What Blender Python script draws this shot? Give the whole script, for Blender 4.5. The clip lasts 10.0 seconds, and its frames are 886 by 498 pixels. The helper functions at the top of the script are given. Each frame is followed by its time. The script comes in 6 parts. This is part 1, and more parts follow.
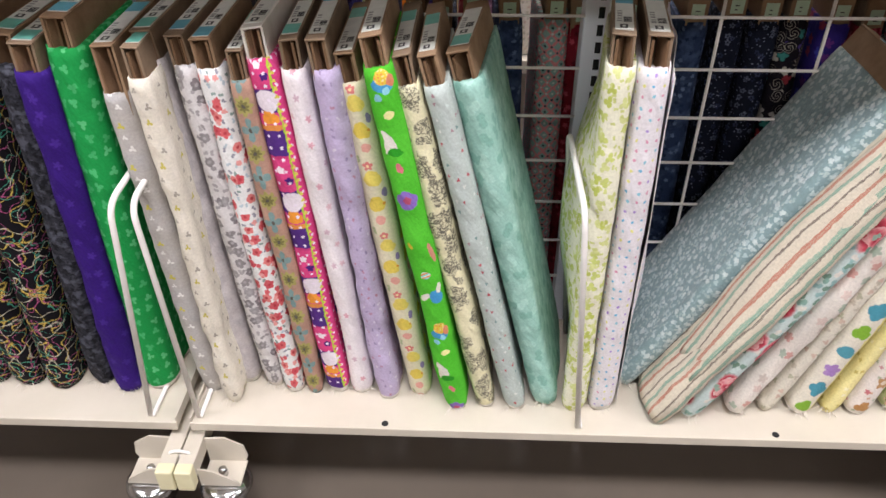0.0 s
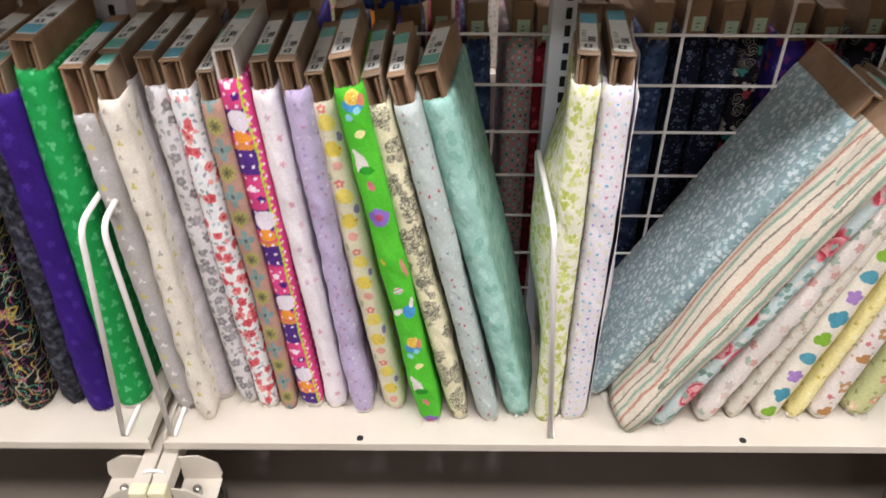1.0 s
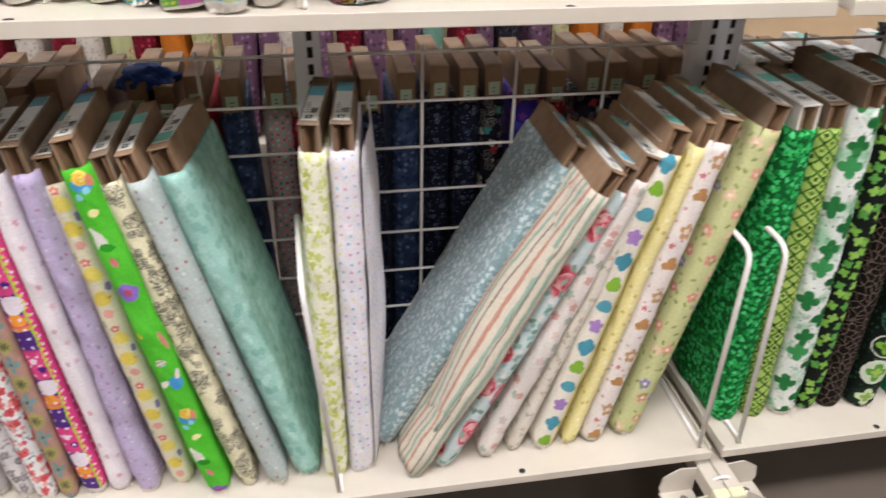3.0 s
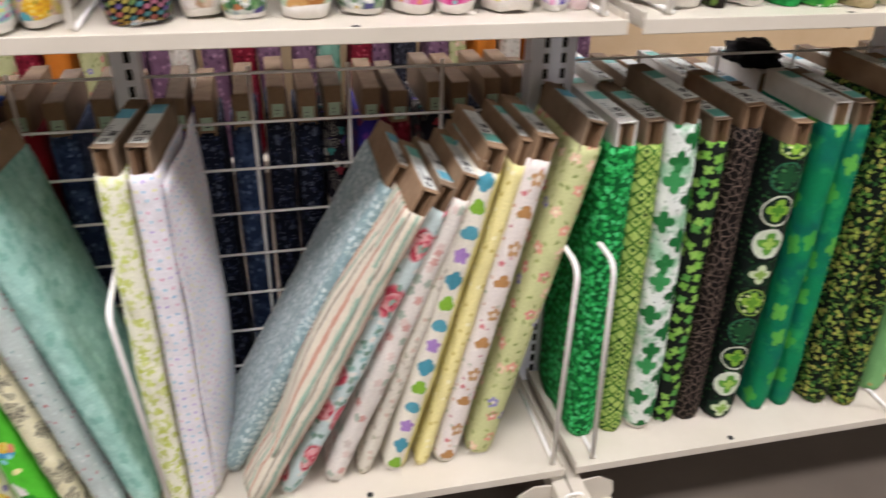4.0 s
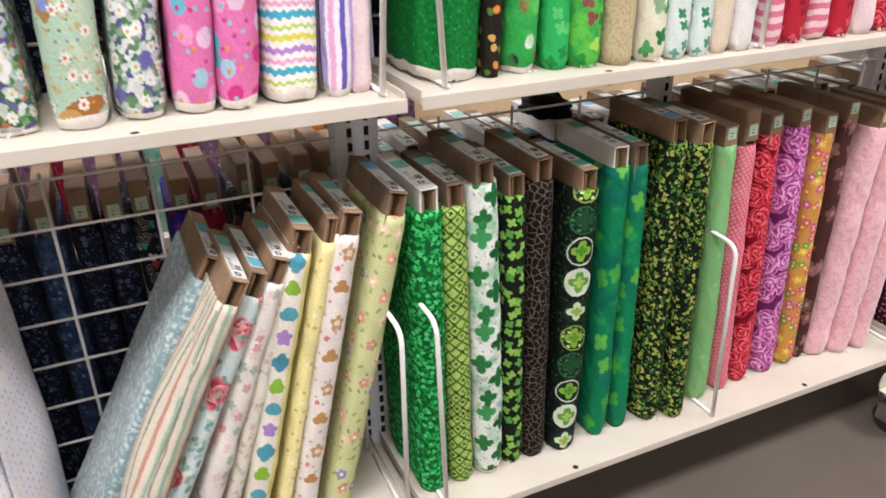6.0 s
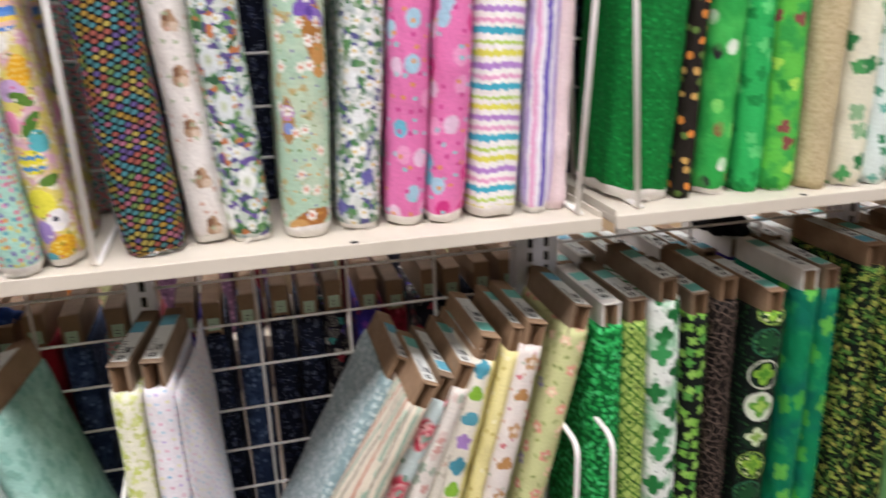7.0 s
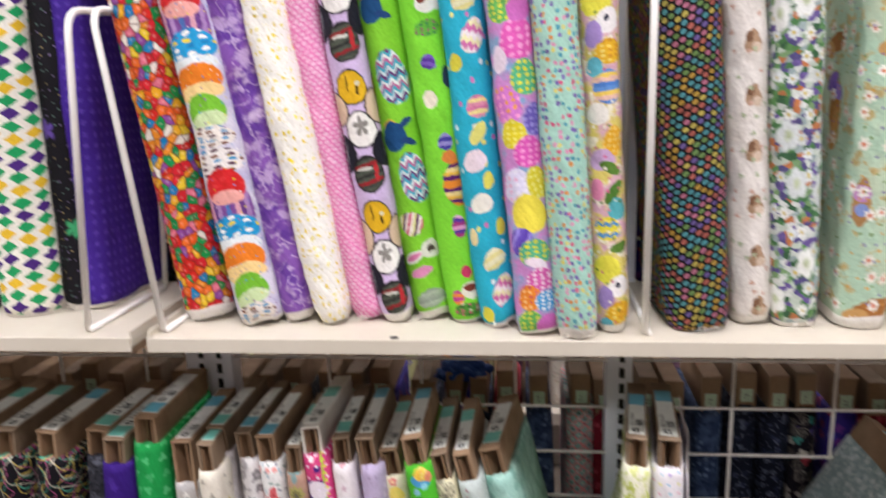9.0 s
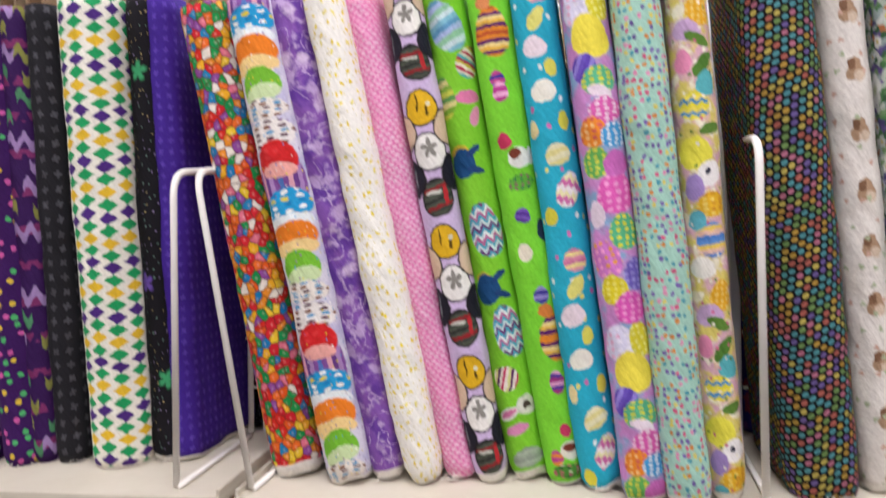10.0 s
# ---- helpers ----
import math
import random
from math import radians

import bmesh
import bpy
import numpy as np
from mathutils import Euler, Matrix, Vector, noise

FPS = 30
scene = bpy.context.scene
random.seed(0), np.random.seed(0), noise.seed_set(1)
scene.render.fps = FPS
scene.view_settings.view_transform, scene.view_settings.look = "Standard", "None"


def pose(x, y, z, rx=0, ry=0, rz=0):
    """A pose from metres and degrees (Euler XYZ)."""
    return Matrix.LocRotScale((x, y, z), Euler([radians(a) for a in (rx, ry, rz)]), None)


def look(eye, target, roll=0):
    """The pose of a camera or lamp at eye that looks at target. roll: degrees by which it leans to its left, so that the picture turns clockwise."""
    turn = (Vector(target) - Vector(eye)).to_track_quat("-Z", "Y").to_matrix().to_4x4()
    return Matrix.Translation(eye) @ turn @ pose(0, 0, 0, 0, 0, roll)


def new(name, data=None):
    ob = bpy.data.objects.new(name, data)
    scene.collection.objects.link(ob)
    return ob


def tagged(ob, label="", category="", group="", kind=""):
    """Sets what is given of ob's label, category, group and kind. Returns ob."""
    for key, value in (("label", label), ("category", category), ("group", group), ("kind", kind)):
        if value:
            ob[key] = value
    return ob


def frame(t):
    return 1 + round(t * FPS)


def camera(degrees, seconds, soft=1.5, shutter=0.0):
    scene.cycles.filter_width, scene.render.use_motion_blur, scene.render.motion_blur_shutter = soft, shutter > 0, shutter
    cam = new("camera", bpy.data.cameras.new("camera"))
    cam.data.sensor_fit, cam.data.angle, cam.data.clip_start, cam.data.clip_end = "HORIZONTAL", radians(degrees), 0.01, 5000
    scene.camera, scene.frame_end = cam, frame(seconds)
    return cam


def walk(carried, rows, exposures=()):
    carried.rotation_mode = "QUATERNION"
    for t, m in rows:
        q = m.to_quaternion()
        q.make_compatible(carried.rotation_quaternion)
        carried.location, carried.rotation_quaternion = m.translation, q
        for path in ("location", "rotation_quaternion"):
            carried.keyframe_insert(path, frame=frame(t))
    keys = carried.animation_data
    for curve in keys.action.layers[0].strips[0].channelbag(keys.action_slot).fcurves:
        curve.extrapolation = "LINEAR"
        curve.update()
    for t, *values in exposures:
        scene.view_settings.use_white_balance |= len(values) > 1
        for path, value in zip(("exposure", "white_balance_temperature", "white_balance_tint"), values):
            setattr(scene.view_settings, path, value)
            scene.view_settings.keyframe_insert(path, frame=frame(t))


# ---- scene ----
cam = camera(60.5, 10.0, soft=1.5, shutter=0.5)
PATH = [
    (0, (0.436, -0.754, 1.124), (0.366, 0.85, -0.068), -0.3),
    (0.5, (0.438, -0.762, 1.124), (0.392, 0.851, -0.057), 0.1),
    (1, (0.437, -0.76, 1.139), (0.439, 0.86, -0.034), 0.4),
    (1.2, (0.446, -0.763, 1.152), (0.47, 0.897, 0.036), -1.0),
    (1.5, (0.464, -0.758, 1.157), (0.528, 0.92, 0.07), -1.0),
    (2, (0.463, -0.759, 1.162), (0.676, 0.875, 0.029), 1.5),
    (2.5, (0.507, -0.778, 1.169), (0.761, 0.868, 0.061), 1.1),
    (2.7, (0.546, -0.796, 1.167), (0.834, 0.866, 0.092), 1.2),
    (4, (0.802, -0.852, 1.168), (1.22, 0.836, 0.181), 1.7),
    (4.5, (0.901, -0.851, 1.182), (1.482, 0.799, 0.213), 2.0),
    (5, (0.945, -0.861, 1.19), (1.63, 0.767, 0.251), 1.2),
    (5.2, (0.953, -0.861, 1.195), (1.657, 0.761, 0.261), 1.0),
    (6.3, (0.843, -0.896, 1.226), (1.694, 0.977, 0.294), -1.4),
    (6.5, (0.826, -0.901, 1.231), (1.529, 0.806, 0.463), -1.4),
    (7, (0.793, -0.875, 1.255), (1.262, 0.958, 0.608), -1.6),
    (7.5, (0.72, -0.861, 1.256), (0.989, 1.023, 0.641), -0.9),
    (8, (0.632, -0.854, 1.262), (0.742, 1.051, 0.662), -0.3),
    (8.5, (0.528, -0.84, 1.266), (0.52, 1.079, 0.705), -0.2),
    (9, (0.465, -0.82, 1.258), (0.252, 1.12, 0.819), -1.7),
    (9.5, (0.463, -0.794, 1.261), (0.096, 1.153, 0.989), -2.9),
    (10, (0.432, -0.793, 1.305), (0.047, 1.164, 1.163), -2.8),
]
walk(cam, [(t, look(eye, target, roll)) for t, eye, target, roll in PATH], exposures=[(0.0, 0.48), (1.0, 0.50), (2.0, 0.34), (2.5, 0.42), (4.0, 0.36), (4.5, 0.55), (5.0, 0.5), (6.5, 0.55), (7.0, 0.35), (7.5, 0.42), (8.5, 0.30), (9.0, 0.32), (9.5, 0.18), (10.0, 0.03)])

# ---- light: closed store, added white ceiling panels out of view ----
world = bpy.data.worlds.new("store_air")
world.use_nodes = True
world.node_tree.nodes["Background"].inputs[0].default_value = (0.9, 0.95, 1.0, 1)
world.node_tree.nodes["Background"].inputs[1].default_value = 0.05
scene.world = world
CEILING = 3.3
# Unseen panels: rows and power are chosen to balance brightness across the racks.
PANELS = [(x, y) for x in (-2.2, 0.6, 3.4) for y in (-3.4, -1.1, 1.15, 3.0, 4.8)]
for px, py in PANELS:
    lamp = bpy.data.lights.new("added_panel_light", "AREA")
    lamp.shape, lamp.size, lamp.size_y, lamp.energy, lamp.color = "RECTANGLE", 1.2, 0.5, {-3.4: 24, -1.1: 58, 1.15: 36}.get(py, 62), (1.0, 0.97, 1.03)
    new("added_panel_light", lamp).matrix_world = pose(px, py, CEILING - 0.06)

# ---- materials ----
def C(h):
    """Linear colour of an sRGB hex string."""
    v = [int(h[i:i + 2], 16) / 255 for i in (0, 2, 4)]
    return tuple(c / 12.92 if c <= 0.04045 else ((c + 0.055) / 1.055) ** 2.4 for c in v) + (1.0,)


class Nodes:
    """Short hand for building a node tree."""

    def __init__(self, name):
        self.mat = bpy.data.materials.new(name)
        self.mat.use_nodes = True
        self.t = self.mat.node_tree
        self.bsdf = self.t.nodes["Principled BSDF"]

    def put(self, socket, value):
        if isinstance(value, bpy.types.NodeSocket):
            self.t.links.new(value, socket)
        else:
            socket.default_value = value

    def node(self, kind, ins=(), **props):
        n = self.t.nodes.new(kind)
        if "voronoi_dimensions" in props:
            n.voronoi_dimensions = props["voronoi_dimensions"]
        if "feature" in props:
            n.feature = props["feature"]
        if "noise_dimensions" in props:
            n.noise_dimensions = props["noise_dimensions"]
        if "data_type" in props:
            n.data_type, n.blend_type = props["data_type"], props["blend_type"]
        for k, v in dict(ins).items():
            self.put(n.inputs[k], v)
        return n

    def math(self, op, a, b=0.0, c=0.0):
        n = self.t.nodes.new("ShaderNodeMath")
        n.operation = op
        for i, v in enumerate((a, b, c)):
            self.put(n.inputs[i], v)
        return n.outputs[0]

    def vec(self, op, a, b=(0, 0, 0)):
        n = self.t.nodes.new("ShaderNodeVectorMath")
        n.operation = op
        self.put(n.inputs[0], a)
        self.put(n.inputs[1], b)
        return n.outputs["Value"] if op in ("LENGTH", "DOT_PRODUCT") else n.outputs[0]

    def xyz(self, v):
        n = self.t.nodes.new("ShaderNodeSeparateXYZ")
        self.put(n.inputs[0], v)
        return n.outputs

    def join(self, x, y, z=0.0):
        n = self.t.nodes.new("ShaderNodeCombineXYZ")
        for i, v in enumerate((x, y, z)):
            self.put(n.inputs[i], v)
        return n.outputs[0]

    def below(self, d, edge, soft):
        """1 where d lies under edge, with a soft rim."""
        n = self.t.nodes.new("ShaderNodeMapRange")
        n.interpolation_type = "SMOOTHSTEP"
        self.put(n.inputs[0], d)
        if isinstance(edge, (int, float)):
            n.inputs[1].default_value, n.inputs[2].default_value = edge - soft, edge + soft
        else:
            self.put(n.inputs[1], self.math("SUBTRACT", edge, soft))
            self.put(n.inputs[2], self.math("ADD", edge, soft))
        n.inputs[3].default_value, n.inputs[4].default_value = 1, 0
        return n.outputs[0]

    def mix(self, f, a, b):
        n = self.t.nodes.new("ShaderNodeMix")
        n.data_type = "RGBA"
        self.put(n.inputs[0], f)
        self.put(n.inputs[6], a)
        self.put(n.inputs[7], b)
        return n.outputs[2]

    def ramp(self, f, colours, smooth=False):
        """Even bands of the colours (or (place, colour) pairs)."""
        n = self.t.nodes.new("ShaderNodeValToRGB")
        n.color_ramp.interpolation = "LINEAR" if smooth else "CONSTANT"
        stops = [c if isinstance(c, tuple) and isinstance(c[1], str) else (i / len(colours), c) for i, c in enumerate(colours)]
        el = n.color_ramp.elements
        while len(el) < len(stops):
            el.new(1.0)
        while len(el) > len(stops):
            el.remove(el[-1])
        for e, (p, c) in zip(el, stops):
            e.position, e.color = p, C(c)
        self.put(n.inputs[0], f)
        return n.outputs[0]

    def noise(self, v, scale, detail=2.0, rough=0.5):
        return self.node("ShaderNodeTexNoise", {"Vector": v, "Scale": scale, "Detail": detail, "Roughness": rough}).outputs["Fac"]

    def relief(self, height, strength, distance):
        n = self.node("ShaderNodeBump", {"Height": height, "Strength": strength, "Distance": distance})
        self.put(self.bsdf.inputs["Normal"], n.outputs[0])


def scaled(n, uv, sx, sy, turn=0.0):
    u, v, _ = n.xyz(uv)
    if turn:
        c, s = math.cos(radians(turn)), math.sin(radians(turn))
        u, v = (n.math("ADD", n.math("MULTIPLY", u, c), n.math("MULTIPLY", v, s)),
                n.math("SUBTRACT", n.math("MULTIPLY", v, c), n.math("MULTIPLY", u, s)))
    return n.join(n.math("DIVIDE", u, sx), n.math("DIVIDE", v, sy))


def cells(n, v, rand):
    c = n.node("ShaderNodeTexVoronoi", {"Vector": v, "Scale": 1.0, "Randomness": rand}, voronoi_dimensions="2D")
    pick = n.xyz(c.outputs["Color"])
    return c.outputs["Distance"], pick, n.vec("SUBTRACT", v, c.outputs["Position"])


def draw(n, col, uv, layer):
    kind, a = layer[0], layer[1:]
    if kind == "dots":        # spacing x, y, radius, randomness, colours, share
        sx, sy, r, rand, colours, share = a
        d, pick, _ = cells(n, scaled(n, uv, sx, sy), rand)
        m = n.math("MULTIPLY", n.below(d, r, 0.04), n.math("LESS_THAN", pick[1], share))
        return n.mix(m, col, n.ramp(pick[0], colours))
    if kind == "flower":      # spacing x, y, radius, petals, depth, randomness, colours, share, heart, turned at random
        sx, sy, r, petals, deep, rand, colours, share, heart = a
        d, pick, off = cells(n, scaled(n, uv, sx, sy), rand)
        x, y, _ = n.xyz(off)
        ang = n.math("ADD", n.math("ARCTAN2", y, x), n.math("MULTIPLY", pick[2], 6.3))
        lobe = n.math("ABSOLUTE", n.math("COSINE", n.math("MULTIPLY", ang, petals / 2)))
        edge = n.math("MULTIPLY", n.math("ADD", n.math("MULTIPLY", lobe, deep), 1 - deep), r)
        on = n.math("LESS_THAN", pick[1], share)
        out = n.mix(n.math("MULTIPLY", n.below(d, edge, 0.035), on), col, n.ramp(pick[0], colours))
        if heart:
            out = n.mix(n.math("MULTIPLY", n.below(d, r * 0.3, 0.05), on), out, C(heart))
        return out
    if kind == "rings":       # spacing x, y, radius, randomness, colour of the lines, waves, share
        sx, sy, r, rand, colours, waves, share = a
        d, pick, off = cells(n, scaled(n, uv, sx, sy), rand)
        x, y, _ = n.xyz(off)
        ph = n.math("ADD", n.math("MULTIPLY", d, waves), n.math("ARCTAN2", y, x))
        ph = n.math("ADD", ph, n.math("MULTIPLY", n.noise(uv, 50.0, 2.0), 4.5))
        w = n.math("MULTIPLY", n.math("ADD", n.math("SINE", ph), 1.0), 0.5)
        m = n.math("MULTIPLY", n.below(d, r, 0.06), n.math("LESS_THAN", pick[1], share))
        return n.mix(m, col, n.ramp(w, colours, True))
    if kind == "band":        # turn, period, colours, waviness
        turn, period, colours, wavy = a
        u, v, _ = n.xyz(scaled(n, uv, 1, 1, turn))
        v = n.math("ADD", v, n.math("MULTIPLY", n.noise(uv, 30.0), wavy))
        return n.ramp(n.math("FRACT", n.math("DIVIDE", n.math("ADD", v, 20.0), period)), colours)
    if kind == "chevron":     # period, height of the zigzag, its width, colours, share of each band that is drawn
        period, high, wide, colours = a
        u, v, _ = n.xyz(uv)
        zig = n.math("PINGPONG", n.math("ADD", u, 10.0), wide)
        v = n.math("ADD", n.math("ADD", v, 20.0), n.math("MULTIPLY", zig, high / wide))
        return n.ramp(n.math("FRACT", n.math("DIVIDE", v, period)), colours)
    if kind == "cloud":       # scale, low, high, colour, strength
        scale, low, high, colour, strength = a
        f = n.node("ShaderNodeMapRange", {0: n.noise(uv, scale, 4.0, 0.55), 1: low, 2: high})
        return n.mix(n.math("MULTIPLY", f.outputs[0], strength), col, C(colour))
    if kind == "patch":       # spacing x, y, colours: close-packed patches with dark seams
        sx, sy, colours, seam = a
        v = scaled(n, uv, sx, sy)
        v = n.vec("ADD", v, n.vec("SCALE", n.node("ShaderNodeTexNoise", {"Vector": uv, "Scale": 60.0}).outputs["Color"]))
        d, pick, _ = cells(n, v, 1.0)
        e = n.node("ShaderNodeTexVoronoi", {"Vector": v, "Scale": 1.0, "Randomness": 1.0}, voronoi_dimensions="2D", feature="DISTANCE_TO_EDGE").outputs["Distance"]
        out = n.ramp(pick[0], colours)
        return n.mix(n.below(e, 0.05, 0.04), out, C(seam)) if seam else out
    if kind == "lattice":     # spacing, line share, colour, turn
        s, w, colour, turn = a
        u, v, _ = n.xyz(scaled(n, uv, s, s, turn))
        du = n.math("ABSOLUTE", n.math("SUBTRACT", n.math("FRACT", n.math("ADD", u, 50.0)), 0.5))
        dv = n.math("ABSOLUTE", n.math("SUBTRACT", n.math("FRACT", n.math("ADD", v, 50.0)), 0.5))
        return n.mix(n.below(n.math("MINIMUM", du, dv), w, 0.02), col, C(colour))
    if kind == "strip":       # u from, u to, colour
        lo, hi, colour = a
        u = n.xyz(uv)[0]
        return n.mix(n.math("MULTIPLY", n.math("GREATER_THAN", u, lo), n.math("LESS_THAN", u, hi)), col, C(colour))
    if kind == "weave":       # period u, v, colours: short dashes in rows
        pu, pv, colours = a
        u, v, _ = n.xyz(uv)
        wob = n.math("MULTIPLY", n.math("SINE", n.math("MULTIPLY", u, 6.283 / pu)), pv * 0.25)
        r = n.math("DIVIDE", n.math("ADD", n.math("ADD", v, wob), 20.0), pv)
        row = n.math("FLOOR", r)
        c = n.math("DIVIDE", n.math("ADD", u, 10.0), pu)
        cell = n.node("ShaderNodeTexWhiteNoise", {"Vector": n.join(n.math("FLOOR", n.math("ADD", c, n.math("MULTIPLY", row, 0.5))), row)}, noise_dimensions="2D")
        m = n.below(n.math("ABSOLUTE", n.math("SUBTRACT", n.math("FRACT", r), 0.5)), 0.24, 0.06)
        return n.mix(m, col, n.ramp(cell.outputs["Value"], colours))
    if kind == "at":          # repeat u, v; place u, v; half width, half height; petals (-1: a diamond), depth, colour
        pu, pv, u0, v0, rx, ry, petals, deep, colour = a
        u, v, _ = n.xyz(uv)
        du = n.math("DIVIDE", n.math("WRAP", n.math("SUBTRACT", u, u0), pu / 2, -pu / 2), rx)
        dv = n.math("DIVIDE", n.math("WRAP", n.math("SUBTRACT", v, v0), pv / 2, -pv / 2), ry)
        if petals < 0:
            d, edge = n.math("ADD", n.math("ABSOLUTE", du), n.math("ABSOLUTE", dv)), 1.0
        else:
            d, edge = n.vec("LENGTH", n.join(du, dv)), 1.0
        if petals > 0:
            lobe = n.math("ABSOLUTE", n.math("COSINE", n.math("MULTIPLY", n.math("SUBTRACT", n.math("ARCTAN2", dv, du), 1.571), petals / 2)))
            edge = n.math("ADD", n.math("MULTIPLY", lobe, deep), 1 - deep)
        return n.mix(n.below(d, edge, 0.06), col, C(colour))
    if kind == "beans":       # spacing, colours: packed sweets, each a rounded cell
        s, colours = a
        v = scaled(n, uv, s, s * 1.15)
        d, pick, _ = cells(n, v, 0.9)
        e = n.node("ShaderNodeTexVoronoi", {"Vector": v, "Scale": 1.0, "Randomness": 0.9}, voronoi_dimensions="2D", feature="DISTANCE_TO_EDGE").outputs["Distance"]
        out = n.mix(n.math("MULTIPLY", n.below(e, 0.08, 0.07), 0.7), n.ramp(pick[0], colours), C("5a2418"))
        return n.mix(n.math("MULTIPLY", n.below(d, 0.14, 0.10), 0.22), out, C("f6e6d8"))
    if kind == "egg":         # repeat u, v; place u, v; half width, half height; turn; colour; pattern, its colours
        pu, pv, u0, v0, rx, ry, turn, base, inside, colours = a
        u, v, _ = n.xyz(uv)
        du = n.math("WRAP", n.math("SUBTRACT", u, u0), pu / 2, -pu / 2)
        dv = n.math("WRAP", n.math("SUBTRACT", v, v0), pv / 2, -pv / 2)
        c, k = math.cos(radians(turn)), math.sin(radians(turn))
        x = n.math("DIVIDE", n.math("ADD", n.math("MULTIPLY", du, c), n.math("MULTIPLY", dv, k)), rx)
        y = n.math("DIVIDE", n.math("SUBTRACT", n.math("MULTIPLY", dv, c), n.math("MULTIPLY", du, k)), ry)
        fill = C(base)
        if inside == "stripe":
            fill = n.ramp(n.math("FRACT", n.math("ADD", n.math("MULTIPLY", y, 0.98), 5.0)), colours)
        elif inside == "zig":
            fill = n.ramp(n.math("FRACT", n.math("ADD", n.math("ADD", n.math("MULTIPLY", y, 1.1), n.math("PINGPONG", n.math("ADD", x, 4.0), 0.28)), 5.0)), colours)
        elif inside == "spot":
            d, pick, _ = cells(n, n.join(n.math("MULTIPLY", x, 2.1), n.math("MULTIPLY", y, 2.6)), 0.25)
            fill = n.mix(n.below(d, 0.30, 0.06), fill, n.ramp(pick[0], colours))
        wide = n.math("ADD", 1.0, n.math("MULTIPLY", y, -0.14))
        return n.mix(n.below(n.vec("LENGTH", n.join(n.math("DIVIDE", x, wide), y)), 1.0, 0.05), col, fill)
    if kind == "lozenge":     # spacing along, across, turn, colours: rows of rounded lozenges, half a step apart
        sx, sy, turn, colours = a
        u, v, _ = n.xyz(scaled(n, uv, sx, sy, turn))
        row = n.math("FLOOR", n.math("ADD", v, 60.0))
        x = n.math("ADD", n.math("ADD", u, 60.0), n.math("MULTIPLY", row, 0.5))
        dx = n.math("SUBTRACT", n.math("FRACT", x), 0.5)
        dy = n.math("SUBTRACT", n.math("FRACT", n.math("ADD", v, 60.0)), 0.5)
        cell = n.node("ShaderNodeTexWhiteNoise", {"Vector": n.join(n.math("FLOOR", x), row)}, noise_dimensions="2D")
        m = n.below(n.vec("LENGTH", n.join(dx, n.math("MULTIPLY", dy, 1.05))), 0.38, 0.07)
        return n.mix(m, col, n.ramp(cell.outputs["Value"], colours))
    if kind == "contour":     # scale, level, half width, colour, place: thin looping lines
        scale, level, width, colour, place = a
        f = n.noise(n.vec("ADD", uv, (place, place * 0.7, 0)), scale, 0.6)
        on = n.below(n.math("ABSOLUTE", n.math("SUBTRACT", f, level)), width, width * 0.4)
        bead = n.below(n.noise(uv, 520.0, 0.0), 0.56, 0.08)
        return n.mix(n.math("MULTIPLY", on, bead), col, C(colour))
    if kind == "sketch":      # spacing x, y, radius, share, ink: little drawings made of tangled fine strokes
        sx, sy, r, share, ink = a
        d, pick, _ = cells(n, scaled(n, uv, sx, sy), 0.8)
        ragged = n.math("ADD", d, n.math("MULTIPLY", n.math("SUBTRACT", n.noise(uv, 95.0, 2.0), 0.5), 0.8))
        m = n.math("MULTIPLY", n.below(ragged, r, 0.03), n.math("LESS_THAN", pick[1], share))
        stroke = n.below(n.math("ABSOLUTE", n.math("SUBTRACT", n.noise(uv, 210.0, 2.0), 0.5)), 0.055, 0.03)
        return n.mix(n.math("MULTIPLY", m, n.math("ADD", n.math("MULTIPLY", stroke, 0.65), 0.22)), col, C(ink))
    if kind == "rose":        # spacing x, y, radius, randomness, tones dark to light, share: blooms of many petals
        sx, sy, r, rand, colours, share = a
        d, pick, off = cells(n, scaled(n, uv, sx, sy), rand)
        x, y, _ = n.xyz(off)
        ang = n.math("ARCTAN2", y, x)
        ring = n.math("ADD", n.math("MULTIPLY", d, 4.6), n.math("MULTIPLY", n.noise(uv, 85.0, 1.0), 1.7))
        petal = n.math("MULTIPLY", n.math("SINE", n.math("ADD", n.math("MULTIPLY", ang, 3.0), n.math("MULTIPLY", n.math("FLOOR", ring), 2.1))), 0.16)
        f = n.math("ADD", n.math("MULTIPLY", n.math("FRACT", ring), 0.78), n.math("ADD", petal, 0.12))
        m = n.math("MULTIPLY", n.below(n.math("ADD", d, n.math("MULTIPLY", petal, 0.3)), r, 0.05), n.math("LESS_THAN", pick[1], share))
        return n.mix(m, col, n.ramp(f, colours, True))
    if kind == "selvage":     # height of the pale woven edge at the foot
        v = n.math("ADD", n.xyz(uv)[1], n.math("MULTIPLY", n.noise(uv, 25.0), 0.006))
        return n.mix(n.below(v, a[0] + 0.003, 0.0008), col, C("ece8e2"))
    return col


